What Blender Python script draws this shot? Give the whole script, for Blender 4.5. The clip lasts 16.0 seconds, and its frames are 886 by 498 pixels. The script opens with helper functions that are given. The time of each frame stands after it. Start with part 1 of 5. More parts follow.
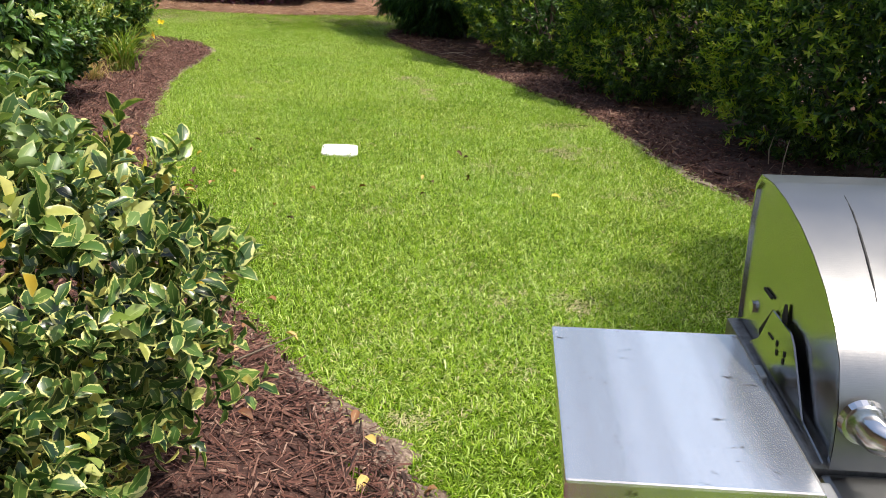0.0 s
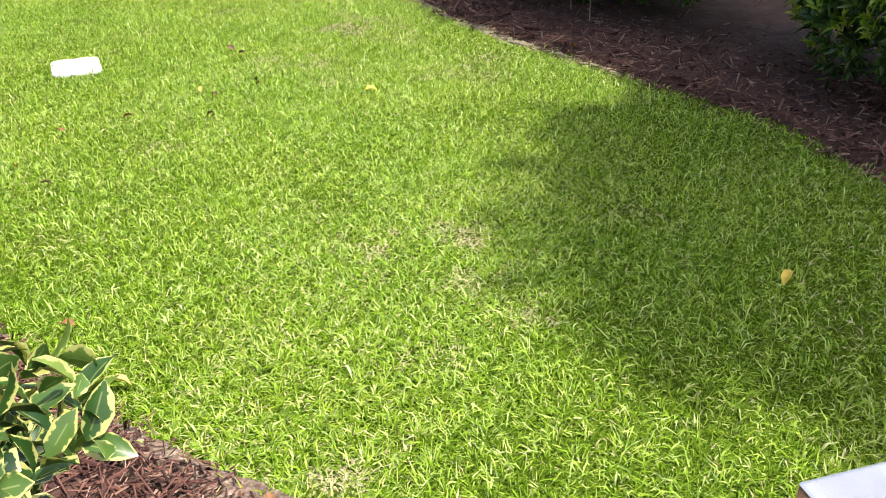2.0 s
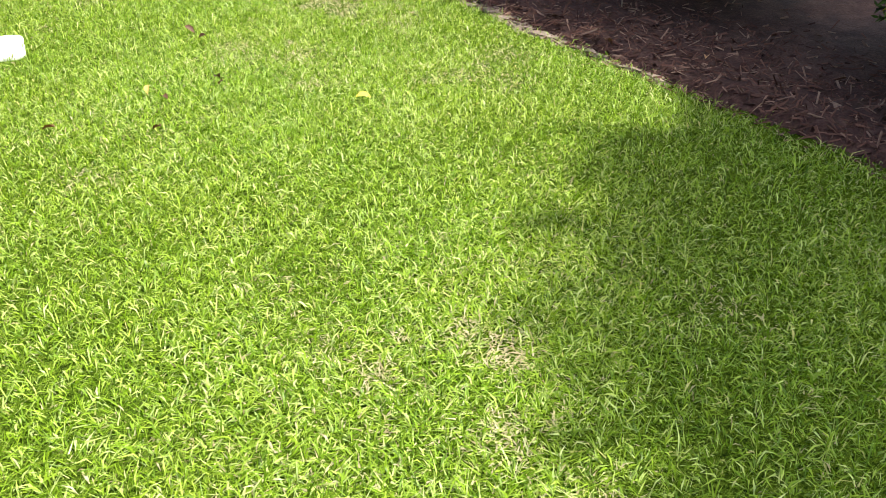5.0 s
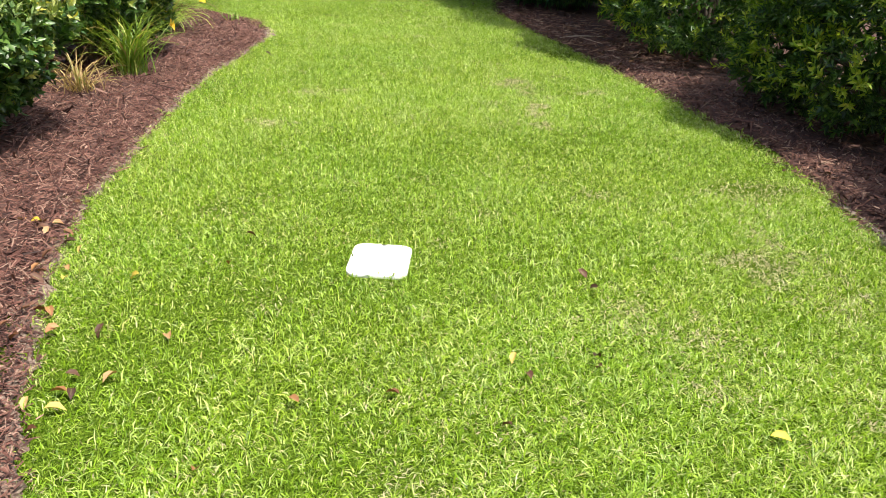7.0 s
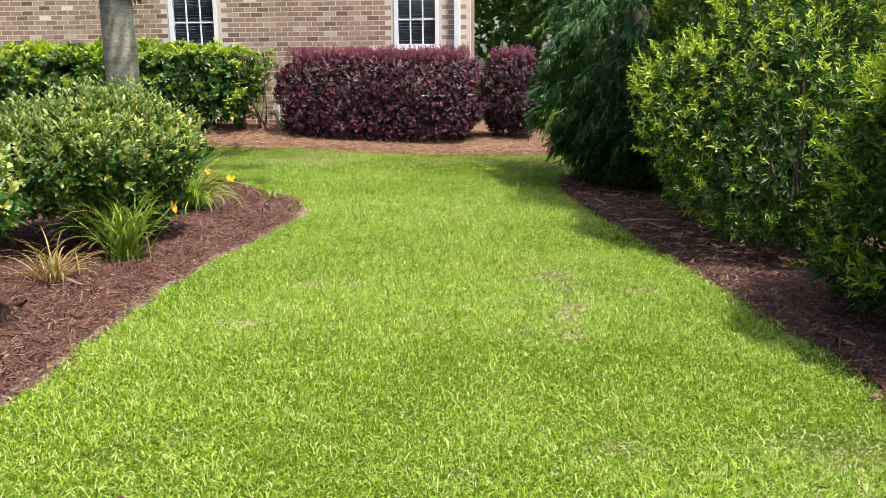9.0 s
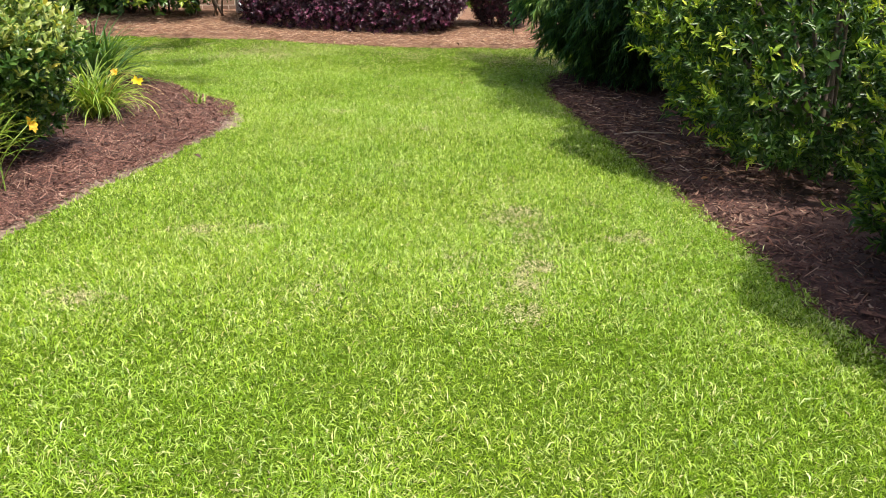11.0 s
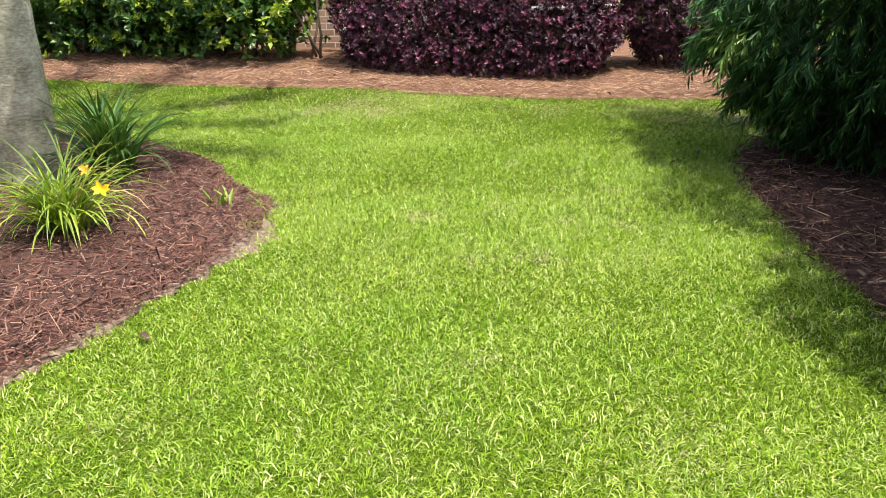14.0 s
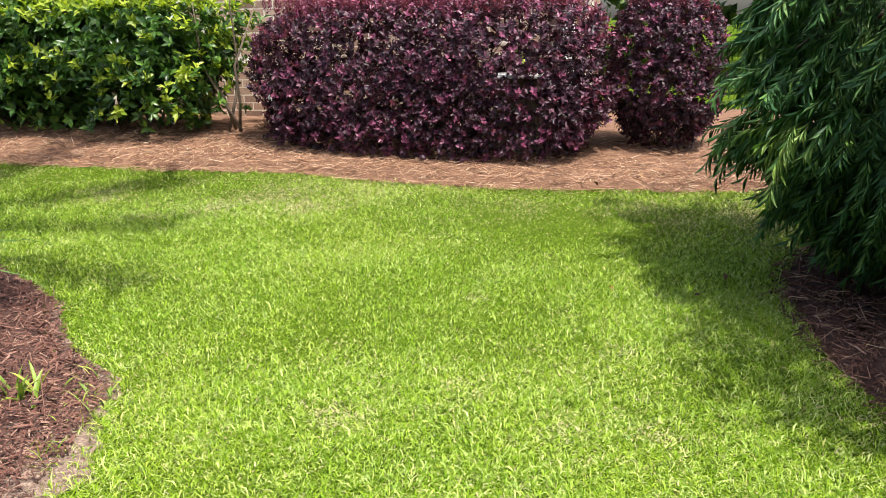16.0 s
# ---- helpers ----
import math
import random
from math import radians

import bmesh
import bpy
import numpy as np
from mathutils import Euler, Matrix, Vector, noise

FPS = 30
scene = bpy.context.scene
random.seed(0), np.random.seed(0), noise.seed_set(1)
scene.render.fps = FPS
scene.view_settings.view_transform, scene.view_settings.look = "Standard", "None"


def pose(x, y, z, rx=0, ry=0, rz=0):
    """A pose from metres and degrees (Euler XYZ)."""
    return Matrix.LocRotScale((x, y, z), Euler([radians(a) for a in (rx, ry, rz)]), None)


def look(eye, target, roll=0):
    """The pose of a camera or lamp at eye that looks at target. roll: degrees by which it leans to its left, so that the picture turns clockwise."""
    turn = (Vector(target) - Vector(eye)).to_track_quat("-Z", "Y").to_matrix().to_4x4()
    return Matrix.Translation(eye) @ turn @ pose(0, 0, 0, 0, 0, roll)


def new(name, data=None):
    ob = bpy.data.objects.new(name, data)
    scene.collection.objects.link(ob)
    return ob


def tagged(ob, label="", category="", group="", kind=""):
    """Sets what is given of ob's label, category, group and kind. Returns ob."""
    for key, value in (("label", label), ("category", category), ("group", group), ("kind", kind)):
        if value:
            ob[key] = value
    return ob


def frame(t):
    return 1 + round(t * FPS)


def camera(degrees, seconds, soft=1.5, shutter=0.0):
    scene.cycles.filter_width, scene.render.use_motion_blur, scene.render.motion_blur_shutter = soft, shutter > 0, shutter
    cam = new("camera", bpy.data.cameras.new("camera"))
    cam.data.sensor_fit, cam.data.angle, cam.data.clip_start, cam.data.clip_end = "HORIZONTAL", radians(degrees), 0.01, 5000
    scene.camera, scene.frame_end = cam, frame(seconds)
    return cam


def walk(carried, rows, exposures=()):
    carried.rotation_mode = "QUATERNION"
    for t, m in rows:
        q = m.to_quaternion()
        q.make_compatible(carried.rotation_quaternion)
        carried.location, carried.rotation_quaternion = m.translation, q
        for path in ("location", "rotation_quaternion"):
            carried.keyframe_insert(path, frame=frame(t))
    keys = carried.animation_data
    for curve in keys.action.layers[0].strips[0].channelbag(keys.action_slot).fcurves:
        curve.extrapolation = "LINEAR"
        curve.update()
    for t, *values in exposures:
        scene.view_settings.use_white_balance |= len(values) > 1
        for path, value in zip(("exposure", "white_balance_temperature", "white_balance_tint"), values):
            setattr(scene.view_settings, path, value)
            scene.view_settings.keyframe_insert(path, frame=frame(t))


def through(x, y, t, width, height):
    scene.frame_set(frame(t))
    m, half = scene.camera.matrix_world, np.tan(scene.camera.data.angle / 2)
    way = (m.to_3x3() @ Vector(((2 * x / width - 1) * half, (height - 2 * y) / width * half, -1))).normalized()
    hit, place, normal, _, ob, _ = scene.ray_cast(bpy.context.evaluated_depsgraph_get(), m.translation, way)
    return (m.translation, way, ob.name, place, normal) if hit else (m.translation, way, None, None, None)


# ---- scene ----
cam = camera(55.3, 16.0, soft=0.75)
PATH = [
    (0, (-0.233, -0.798, 1.338), (0.064, 1.062, 0.666), 0.8),
    (0.5, (-0.332, -0.502, 1.308), (0.087, 1.315, 0.584), -1.5),
    (1, (-0.310, -0.227, 1.300), (0.229, 1.530, 0.513), -2.2),
    (1.5, (-0.264, 0.005, 1.285), (0.321, 1.707, 0.412), -2.1),
    (2, (-0.366, 0.101, 1.308), (0.424, 1.653, 0.324), -2.9),
    (2.5, (-0.384, 0.170, 1.294), (0.471, 1.620, 0.215), -3.6),
    (3, (-0.315, 0.246, 1.294), (0.605, 1.626, 0.177), -4.3),
    (3.2, (-0.300, 0.305, 1.287), (0.741, 1.600, 0.172), -2.3),
    (5.3, (0.044, 1.071, 1.258), (0.764, 2.611, 0.206), 0.8),
    (5.5, (0.119, 1.153, 1.268), (0.742, 2.771, 0.270), 0.9),
    (6, (0.168, 1.322, 1.341), (0.323, 3.045, 0.337), -1.9),
    (6.5, (0.132, 1.576, 1.403), (0.240, 3.333, 0.452), 0.2),
    (7, (0.164, 1.791, 1.415), (0.194, 3.630, 0.629), -0.0),
    (7.3, (0.257, 1.907, 1.459), (0.039, 3.779, 0.791), -1.9),
    (7.5, (0.287, 1.975, 1.462), (-0.021, 3.853, 0.846), -1.4),
    (8, (0.316, 2.234, 1.441), (-0.133, 4.107, 0.900), -0.7),
    (8.5, (0.434, 2.566, 1.432), (0.144, 4.488, 0.961), -1.4),
    (9, (0.661, 2.817, 1.380), (0.463, 4.763, 0.964), -0.5),
    (9.5, (0.770, 3.089, 1.346), (0.582, 5.021, 0.865), -0.3),
    (9.7, (0.781, 3.194, 1.347), (0.611, 5.120, 0.836), -0.1),
    (11.8, (0.994, 4.838, 1.331), (0.640, 6.659, 0.583), -0.8),
    (12, (0.994, 5.007, 1.335), (0.593, 6.811, 0.570), -0.9),
    (12.5, (0.915, 5.419, 1.315), (0.491, 7.207, 0.526), -0.9),
    (13, (0.834, 5.855, 1.353), (0.447, 7.627, 0.511), -1.8),
    (13.3, (0.821, 6.126, 1.375), (0.425, 7.956, 0.672), -1.7),
    (13.5, (0.855, 6.324, 1.380), (0.323, 8.123, 0.687), -2.4),
    (14, (0.772, 6.775, 1.385), (0.202, 8.587, 0.760), -2.2),
    (14.5, (0.693, 7.230, 1.429), (0.176, 9.050, 0.778), -2.0),
    (15, (0.630, 7.691, 1.431), (0.050, 9.527, 0.888), -1.6),
    (15.5, (0.429, 8.145, 1.416), (-0.104, 10.008, 0.920), -1.2),
    (16, (0.355, 8.568, 1.439), (-0.129, 10.437, 0.918), -1.5),
]
walk(cam, [(t, look(eye, target, roll)) for t, eye, target, roll in PATH], exposures=[(0, 0.76), (1, 0.97), (2.5, 1.22), (3, 1.22), (5.5, 1.26), (6.2, 1.01), (7.5, 1.10), (8.7, 0.95), (9.5, 1.07), (12.5, 1.06), (14.5, 1.15), (16, 1.19)])

# ---- light ----
SUN_ELEV, SUN_AZ = radians(66), radians(-34)  # azimuth from +x towards +y
world = bpy.data.worlds.new("world")
scene.world = world
world.use_nodes = True
sky = world.node_tree.nodes.new("ShaderNodeTexSky")
sky.sky_type, sky.sun_disc = "NISHITA", False
sky.dust_density, sky.ozone_density, sky.air_density = 4.0, 0.6, 1.0
sky.sun_elevation, sky.sun_rotation = SUN_ELEV, radians(90) - SUN_AZ
world.node_tree.links.new(sky.outputs[0], world.node_tree.nodes["Background"].inputs[0])
world.node_tree.nodes["Background"].inputs[1].default_value = 0.15
sun_data = bpy.data.lights.new("sun", "SUN")
sun_data.energy, sun_data.angle, sun_data.color = 3.5, radians(0.8), (1.0, 0.95, 0.86)
sun = new("sun", sun_data)
sun_dir = Vector((math.cos(SUN_ELEV) * math.cos(SUN_AZ), math.cos(SUN_ELEV) * math.sin(SUN_AZ), math.sin(SUN_ELEV)))
sun.matrix_world = look(sun_dir * 30, (0, 0, 0))
scene.view_settings.exposure = 1.2


# ---- materials ----
def material(name):
    m = bpy.data.materials.new(name)
    m.use_nodes = True
    nt = m.node_tree
    return m, nt, nt.nodes["Principled BSDF"]


def node(nt, kind, **inputs):
    n = nt.nodes.new(kind)
    for key, value in inputs.items():
        n.inputs[key].default_value = value
    return n


def ramp(nt, source, stops):
    r = nt.nodes.new("ShaderNodeValToRGB")
    els = r.color_ramp.elements
    while len(els) < len(stops):
        els.new(0.5)
    for e, (at, col) in zip(els, stops):
        e.position, e.color = at, (*col, 1)
    nt.links.new(source, r.inputs[0])
    return r.outputs[0]


def mixed(nt, factor, a, b, kind="MIX"):
    m = nt.nodes.new("ShaderNodeMix")
    m.data_type, m.blend_type = "RGBA", kind
    for value, sock in ((factor, m.inputs[0]), (a, m.inputs[6]), (b, m.inputs[7])):
        if isinstance(value, bpy.types.NodeSocket):
            nt.links.new(value, sock)
        elif isinstance(value, tuple):
            sock.default_value = (*value, 1)
        else:
            sock.default_value = value
    return m.outputs[2]


def noise_of(nt, scale, detail=4, rough=0.6, stretch=None):
    tc = nt.nodes.new("ShaderNodeTexCoord")
    n = node(nt, "ShaderNodeTexNoise", Scale=scale, Detail=detail, Roughness=rough)
    if stretch:
        mp = nt.nodes.new("ShaderNodeMapping")
        mp.inputs["Scale"].default_value = stretch
        nt.links.new(tc.outputs["Object"], mp.inputs[0])
        nt.links.new(mp.outputs[0], n.inputs["Vector"])
    else:
        nt.links.new(tc.outputs["Object"], n.inputs["Vector"])
    return n.outputs["Fac"]


def bumped(nt, bsdf, height, strength=0.4, distance=0.01):
    b = node(nt, "ShaderNodeBump", Strength=strength, Distance=distance)
    nt.links.new(height, b.inputs["Height"])
    nt.links.new(b.outputs[0], bsdf.inputs["Normal"])


def surface(name, stops, scale=8.0, rough=0.8, metal=0.0, bump=0.3, fine=60.0, bump_d=0.004, stretch=None, spec=0.4):
    """Two scales of noise over a ramp of base colours, with a fine bump."""
    m, nt, b = material(name)
    big, small = noise_of(nt, scale, 5, 0.65, stretch), noise_of(nt, fine, 3, 0.6, stretch)
    mean = node(nt, "ShaderNodeMath")
    mean.operation = "MULTIPLY_ADD"
    mean.inputs[1].default_value = 0.45
    half = node(nt, "ShaderNodeMath")
    half.operation = "MULTIPLY"
    half.inputs[1].default_value = 0.55
    nt.links.new(big, half.inputs[0])
    nt.links.new(small, mean.inputs[0])
    nt.links.new(half.outputs[0], mean.inputs[2])
    nt.links.new(ramp(nt, mean.outputs[0], stops), b.inputs["Base Color"])
    b.inputs["Roughness"].default_value, b.inputs["Metallic"].default_value = rough, metal
    b.inputs["Specular IOR Level"].default_value = spec
    bumped(nt, b, mean.outputs[0], bump, bump_d)
    return m


def island(nt):
    return nt.nodes.new("ShaderNodeNewGeometry").outputs["Random Per Island"]


def leaf_material(name, stops, rough=0.42, through=0.3, rim=None, by_object=False, rim_at=0.62):
    """A leaf: colour by island or object, a paler midrib, an optional pale margin, some light through it."""
    m, nt, b = material(name)
    pick = nt.nodes.new("ShaderNodeObjectInfo").outputs["Random"] if by_object else island(nt)
    col = ramp(nt, pick, stops)
    uv = nt.nodes.new("ShaderNodeUVMap")
    sep = nt.nodes.new("ShaderNodeSeparateXYZ")
    nt.links.new(uv.outputs[0], sep.inputs[0])
    rib = ramp(nt, sep.outputs["Y"], [(0.0, (1, 1, 1)), (0.10, (0, 0, 0))])
    col = mixed(nt, rib, col, mixed(nt, 0.35, col, (0.45, 0.5, 0.2)))
    if rim:
        wob = node(nt, "ShaderNodeMath")
        wob.operation = "MULTIPLY_ADD"
        wob.inputs[1].default_value = 1.9
        nt.links.new(noise_of(nt, 60, 3), wob.inputs[0])
        nt.links.new(sep.outputs["Y"], wob.inputs[2])
        scaled = node(nt, "ShaderNodeMath")
        scaled.operation = "MULTIPLY"
        scaled.inputs[1].default_value = 0.5
        nt.links.new(wob.outputs[0], scaled.inputs[0])
        edge = ramp(nt, scaled.outputs[0], [((rim_at + 0.88) * 0.5, (0, 0, 0)), ((rim_at + 0.98) * 0.5, (1, 1, 1))])
        col = mixed(nt, edge, col, rim)
    tint = ramp(nt, noise_of(nt, 30, 3), [(0.3, (0.8, 0.8, 0.8)), (0.7, (1.12, 1.12, 1.12))])
    col = mixed(nt, 1.0, col, tint, "MULTIPLY")
    nt.links.new(col, b.inputs["Base Color"])
    b.inputs["Roughness"].default_value = rough
    b.inputs["Specular IOR Level"].default_value = 0.45
    tr = nt.nodes.new("ShaderNodeBsdfTranslucent")
    nt.links.new(mixed(nt, 1.0, col, (1.25, 1.3, 0.6), "MULTIPLY"), tr.inputs[0])
    mx = nt.nodes.new("ShaderNodeMixShader")
    mx.inputs[0].default_value = through
    nt.links.new(b.outputs[0], mx.inputs[1])
    nt.links.new(tr.outputs[0], mx.inputs[2])
    nt.links.new(mx.outputs[0], nt.nodes["Material Output"].inputs[0])
    return m


def grass_material():
    """Blades coloured one by one; uv.x carries the tuft's vigour, uv.y marks a dry blade."""
    m, nt, b = material("grass_blade")
    uv = nt.nodes.new("ShaderNodeUVMap")
    sep = nt.nodes.new("ShaderNodeSeparateXYZ")
    nt.links.new(uv.outputs[0], sep.inputs[0])
    lush = ramp(nt, island(nt), [(0.0, (0.095, 0.175, 0.006)), (0.28, (0.190, 0.300, 0.012)), (0.58, (0.285, 0.400, 0.030)), (0.80, (0.405, 0.50, 0.110)), (0.94, (0.58, 0.64, 0.30)), (1.0, (0.50, 0.43, 0.19))])
    dry = ramp(nt, island(nt), [(0.0, (0.30, 0.24, 0.13)), (0.5, (0.55, 0.48, 0.31)), (1.0, (0.44, 0.42, 0.20))])
    vigour = ramp(nt, sep.outputs["X"], [(0.0, (0.70, 0.78, 0.55)), (0.45, (0.98, 1.0, 0.92)), (1.0, (1.22, 1.15, 1.4))])
    lush = mixed(nt, 1.0, lush, vigour, "MULTIPLY")
    patch = ramp(nt, noise_of(nt, 0.9, 3), [(0.35, (0.90, 1.0, 0.82)), (0.65, (1.05, 1.06, 1.0))])
    lush = mixed(nt, 1.0, lush, patch, "MULTIPLY")
    col = mixed(nt, sep.outputs["Y"], lush, dry)
    nt.links.new(col, b.inputs["Base Color"])
    b.inputs["Roughness"].default_value, b.inputs["Specular IOR Level"].default_value = 0.38, 0.32
    tr = nt.nodes.new("ShaderNodeBsdfTranslucent")
    nt.links.new(mixed(nt, 1.0, col, (1.1, 1.2, 0.6), "MULTIPLY"), tr.inputs[0])
    mx = nt.nodes.new("ShaderNodeMixShader")
    mx.inputs[0].default_value = 0.26
    nt.links.new(b.outputs[0], mx.inputs[1])
    nt.links.new(tr.outputs[0], mx.inputs[2])
    nt.links.new(mx.outputs[0], nt.nodes["Material Output"].inputs[0])
    return m


def piece_material(name, stops, rough=0.85, by_object=False, fine=120.0, bump=0.4):
    m, nt, b = material(name)
    pick = nt.nodes.new("ShaderNodeObjectInfo").outputs["Random"] if by_object else island(nt)
    col = ramp(nt, pick, stops)
    grain = noise_of(nt, fine, 4, 0.7)
    col = mixed(nt, 1.0, col, ramp(nt, grain, [(0.3, (0.72, 0.72, 0.72)), (0.7, (1.15, 1.15, 1.15))]), "MULTIPLY")
    nt.links.new(col, b.inputs["Base Color"])
    b.inputs["Roughness"].default_value = rough
    bumped(nt, b, grain, bump, 0.003)
    return m


def brushed_steel(name, base=0.62, rough=0.3):
    m, nt, b = material(name)
    grain = noise_of(nt, 40, 3, 0.7, (0.6, 14, 14))
    smear = noise_of(nt, 7, 4, 0.6)
    nt.links.new(ramp(nt, smear, [(0.3, (base * 0.88,) * 3), (0.7, (base * 1.05, base * 1.04, base * 1.02))]), b.inputs["Base Color"])
    b.inputs["Metallic"].default_value = 1.0
    r = node(nt, "ShaderNodeMapRange")
    r.inputs[3].default_value, r.inputs[4].default_value = rough - 0.08, rough + 0.14
    nt.links.new(smear, r.inputs[0])
    nt.links.new(r.outputs[0], b.inputs["Roughness"])
    bumped(nt, b, grain, 0.12, 0.001)
    return m


def shelf_steel():
    """Brushed sheet with bands of reflection put into its colour along the grain, scuffs and a few sooty smudges."""
    m, nt, b = material("scuffed_shelf_steel")
    # Pale and dull reflection bands, drawn in the base colour.
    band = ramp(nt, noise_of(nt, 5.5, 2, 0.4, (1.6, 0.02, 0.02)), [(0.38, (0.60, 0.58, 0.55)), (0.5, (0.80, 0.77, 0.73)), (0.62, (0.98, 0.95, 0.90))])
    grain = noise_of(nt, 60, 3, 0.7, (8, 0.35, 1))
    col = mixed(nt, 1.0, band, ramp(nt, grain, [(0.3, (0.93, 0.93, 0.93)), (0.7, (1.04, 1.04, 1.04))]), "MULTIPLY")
    scuff = ramp(nt, noise_of(nt, 26, 5, 0.75, (0.8, 1.6, 1)), [(0.62, (0, 0, 0)), (0.70, (1, 1, 1))])
    col = mixed(nt, scuff, col, (0.20, 0.17, 0.14))
    nt.links.new(col, b.inputs["Base Color"])
    b.inputs["Metallic"].default_value = 0.9
    r = node(nt, "ShaderNodeMapRange")
    r.inputs[3].default_value, r.inputs[4].default_value = 0.12, 0.28
    nt.links.new(noise_of(nt, 6, 4, 0.6), r.inputs[0])
    nt.links.new(r.outputs[0], b.inputs["Roughness"])
    bumped(nt, b, grain, 0.08, 0.001)
    return m


SOIL = surface("lawn_soil", [(0.41, (0.008, 0.018, 0.002)), (0.52, (0.060, 0.105, 0.008)), (0.64, (0.19, 0.25, 0.035))], 110, 0.95, fine=320, bump=0.8, bump_d=0.008, spec=0.0)
MULCH_BED = surface("mulch_bed", [(0.3, (0.020, 0.009, 0.007)), (0.5, (0.060, 0.027, 0.020)), (0.72, (0.13, 0.075, 0.058))], 9, 0.95, fine=70, bump=0.9, bump_d=0.02)
STRAW_BED = surface("straw_bed", [(0.3, (0.065, 0.032, 0.018)), (0.5, (0.155, 0.082, 0.050)), (0.72, (0.30, 0.18, 0.115))], 6, 0.95, fine=60, bump=0.8, bump_d=0.015, stretch=(1, 3, 1))
CHIP = piece_material("mulch_chip", [(0.0, (0.026, 0.011, 0.008)), (0.3, (0.082, 0.032, 0.023)), (0.65, (0.155, 0.066, 0.047)), (0.88, (0.215, 0.112, 0.082)), (1.0, (0.34, 0.225, 0.168))])
CHIP_DARK = piece_material("shaded_bed_chip", [(0.0, (0.035, 0.013, 0.009)), (0.4, (0.085, 0.034, 0.023)), (0.8, (0.15, 0.068, 0.045)), (1.0, (0.30, 0.20, 0.14))])
NEEDLE = piece_material("pine_straw_needle", [(0.0, (0.10, 0.045, 0.024)), (0.4, (0.25, 0.125, 0.070)), (0.8, (0.42, 0.25, 0.15)), (1.0, (0.60, 0.45, 0.32))])
GRASS = grass_material()
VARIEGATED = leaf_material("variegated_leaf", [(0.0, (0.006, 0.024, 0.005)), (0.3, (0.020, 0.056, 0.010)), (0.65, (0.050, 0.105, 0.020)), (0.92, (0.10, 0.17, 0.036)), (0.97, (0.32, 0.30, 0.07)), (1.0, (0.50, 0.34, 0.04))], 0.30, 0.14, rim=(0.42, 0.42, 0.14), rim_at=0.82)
VARIEGATED_PIECE = leaf_material("variegated_leaf_piece", [(0.0, (0.016, 0.050, 0.010)), (0.4, (0.055, 0.120, 0.020)), (0.75, (0.115, 0.20, 0.036)), (0.95, (0.19, 0.27, 0.065)), (1.0, (0.46, 0.38, 0.07))], 0.33, 0.22, rim=(0.42, 0.43, 0.15), by_object=True, rim_at=0.83)
CREAM_LEAF = leaf_material("cream_leaf", [(0.0, (0.18, 0.26, 0.05)), (0.5, (0.34, 0.40, 0.11)), (0.85, (0.52, 0.52, 0.19)), (1.0, (0.60, 0.50, 0.06))], 0.4, 0.3)
SHRUB_LEAF = leaf_material("glossy_shrub_leaf", [(0.0, (0.024, 0.070, 0.012)), (0.35, (0.068, 0.150, 0.024)), (0.7, (0.150, 0.255, 0.048)), (1.0, (0.30, 0.38, 0.10))], 0.42, 0.28, rim=(0.42, 0.42, 0.13), rim_at=0.90)
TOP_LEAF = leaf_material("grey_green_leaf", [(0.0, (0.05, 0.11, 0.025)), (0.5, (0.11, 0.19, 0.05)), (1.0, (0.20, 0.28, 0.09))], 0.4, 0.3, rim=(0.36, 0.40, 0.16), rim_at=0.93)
SHOOT_LEAF = leaf_material("pale_shoot_leaf", [(0.0, (0.11, 0.19, 0.05)), (0.5, (0.20, 0.29, 0.085)), (1.0, (0.36, 0.42, 0.17))], 0.4, 0.3)
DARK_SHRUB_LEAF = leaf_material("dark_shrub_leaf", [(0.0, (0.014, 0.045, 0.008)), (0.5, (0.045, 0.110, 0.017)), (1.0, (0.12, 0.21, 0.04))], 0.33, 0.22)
HEDGE_LEAF = leaf_material("hedge_leaf", [(0.0, (0.016, 0.052, 0.010)), (0.5, (0.045, 0.115, 0.016)), (1.0, (0.10, 0.20, 0.028))], 0.32, 0.28)
HEDGE_YOUNG = leaf_material("young_hedge_leaf", [(0.0, (0.15, 0.24, 0.018)), (0.5, (0.27, 0.37, 0.028)), (1.0, (0.42, 0.49, 0.055))], 0.4, 0.4)
RED_LEAF = leaf_material("purple_leaf", [(0.0, (0.014, 0.006, 0.012)), (0.45, (0.044, 0.014, 0.029)), (0.85, (0.092, 0.027, 0.055)), (1.0, (0.14, 0.046, 0.082))], 0.52, 0.2)
# Paler pink of young shoots, also used for the highlight on the hedge tops.
RED_LIT_YOUNG = leaf_material("lit_young_purple_leaf", [(0.0, (0.11, 0.024, 0.060)), (0.6, (0.20, 0.046, 0.105)), (1.0, (0.30, 0.090, 0.17))], 0.4, 0.3)
MYRTLE_LEAF = leaf_material("narrow_shrub_leaf", [(0.0, (0.011, 0.038, 0.008)), (0.5, (0.042, 0.105, 0.017)), (1.0, (0.13, 0.22, 0.04))], 0.38, 0.36)
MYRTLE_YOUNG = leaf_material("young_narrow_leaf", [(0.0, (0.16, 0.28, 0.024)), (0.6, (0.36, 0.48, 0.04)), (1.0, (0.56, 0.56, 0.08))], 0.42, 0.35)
CONIFER_LEAF = leaf_material("conifer_needle", [(0.0, (0.026, 0.090, 0.032)), (0.5, (0.066, 0.180, 0.052)), (0.9, (0.125, 0.27, 0.066)), (1.0, (0.22, 0.35, 0.09))], 0.5, 0.35)
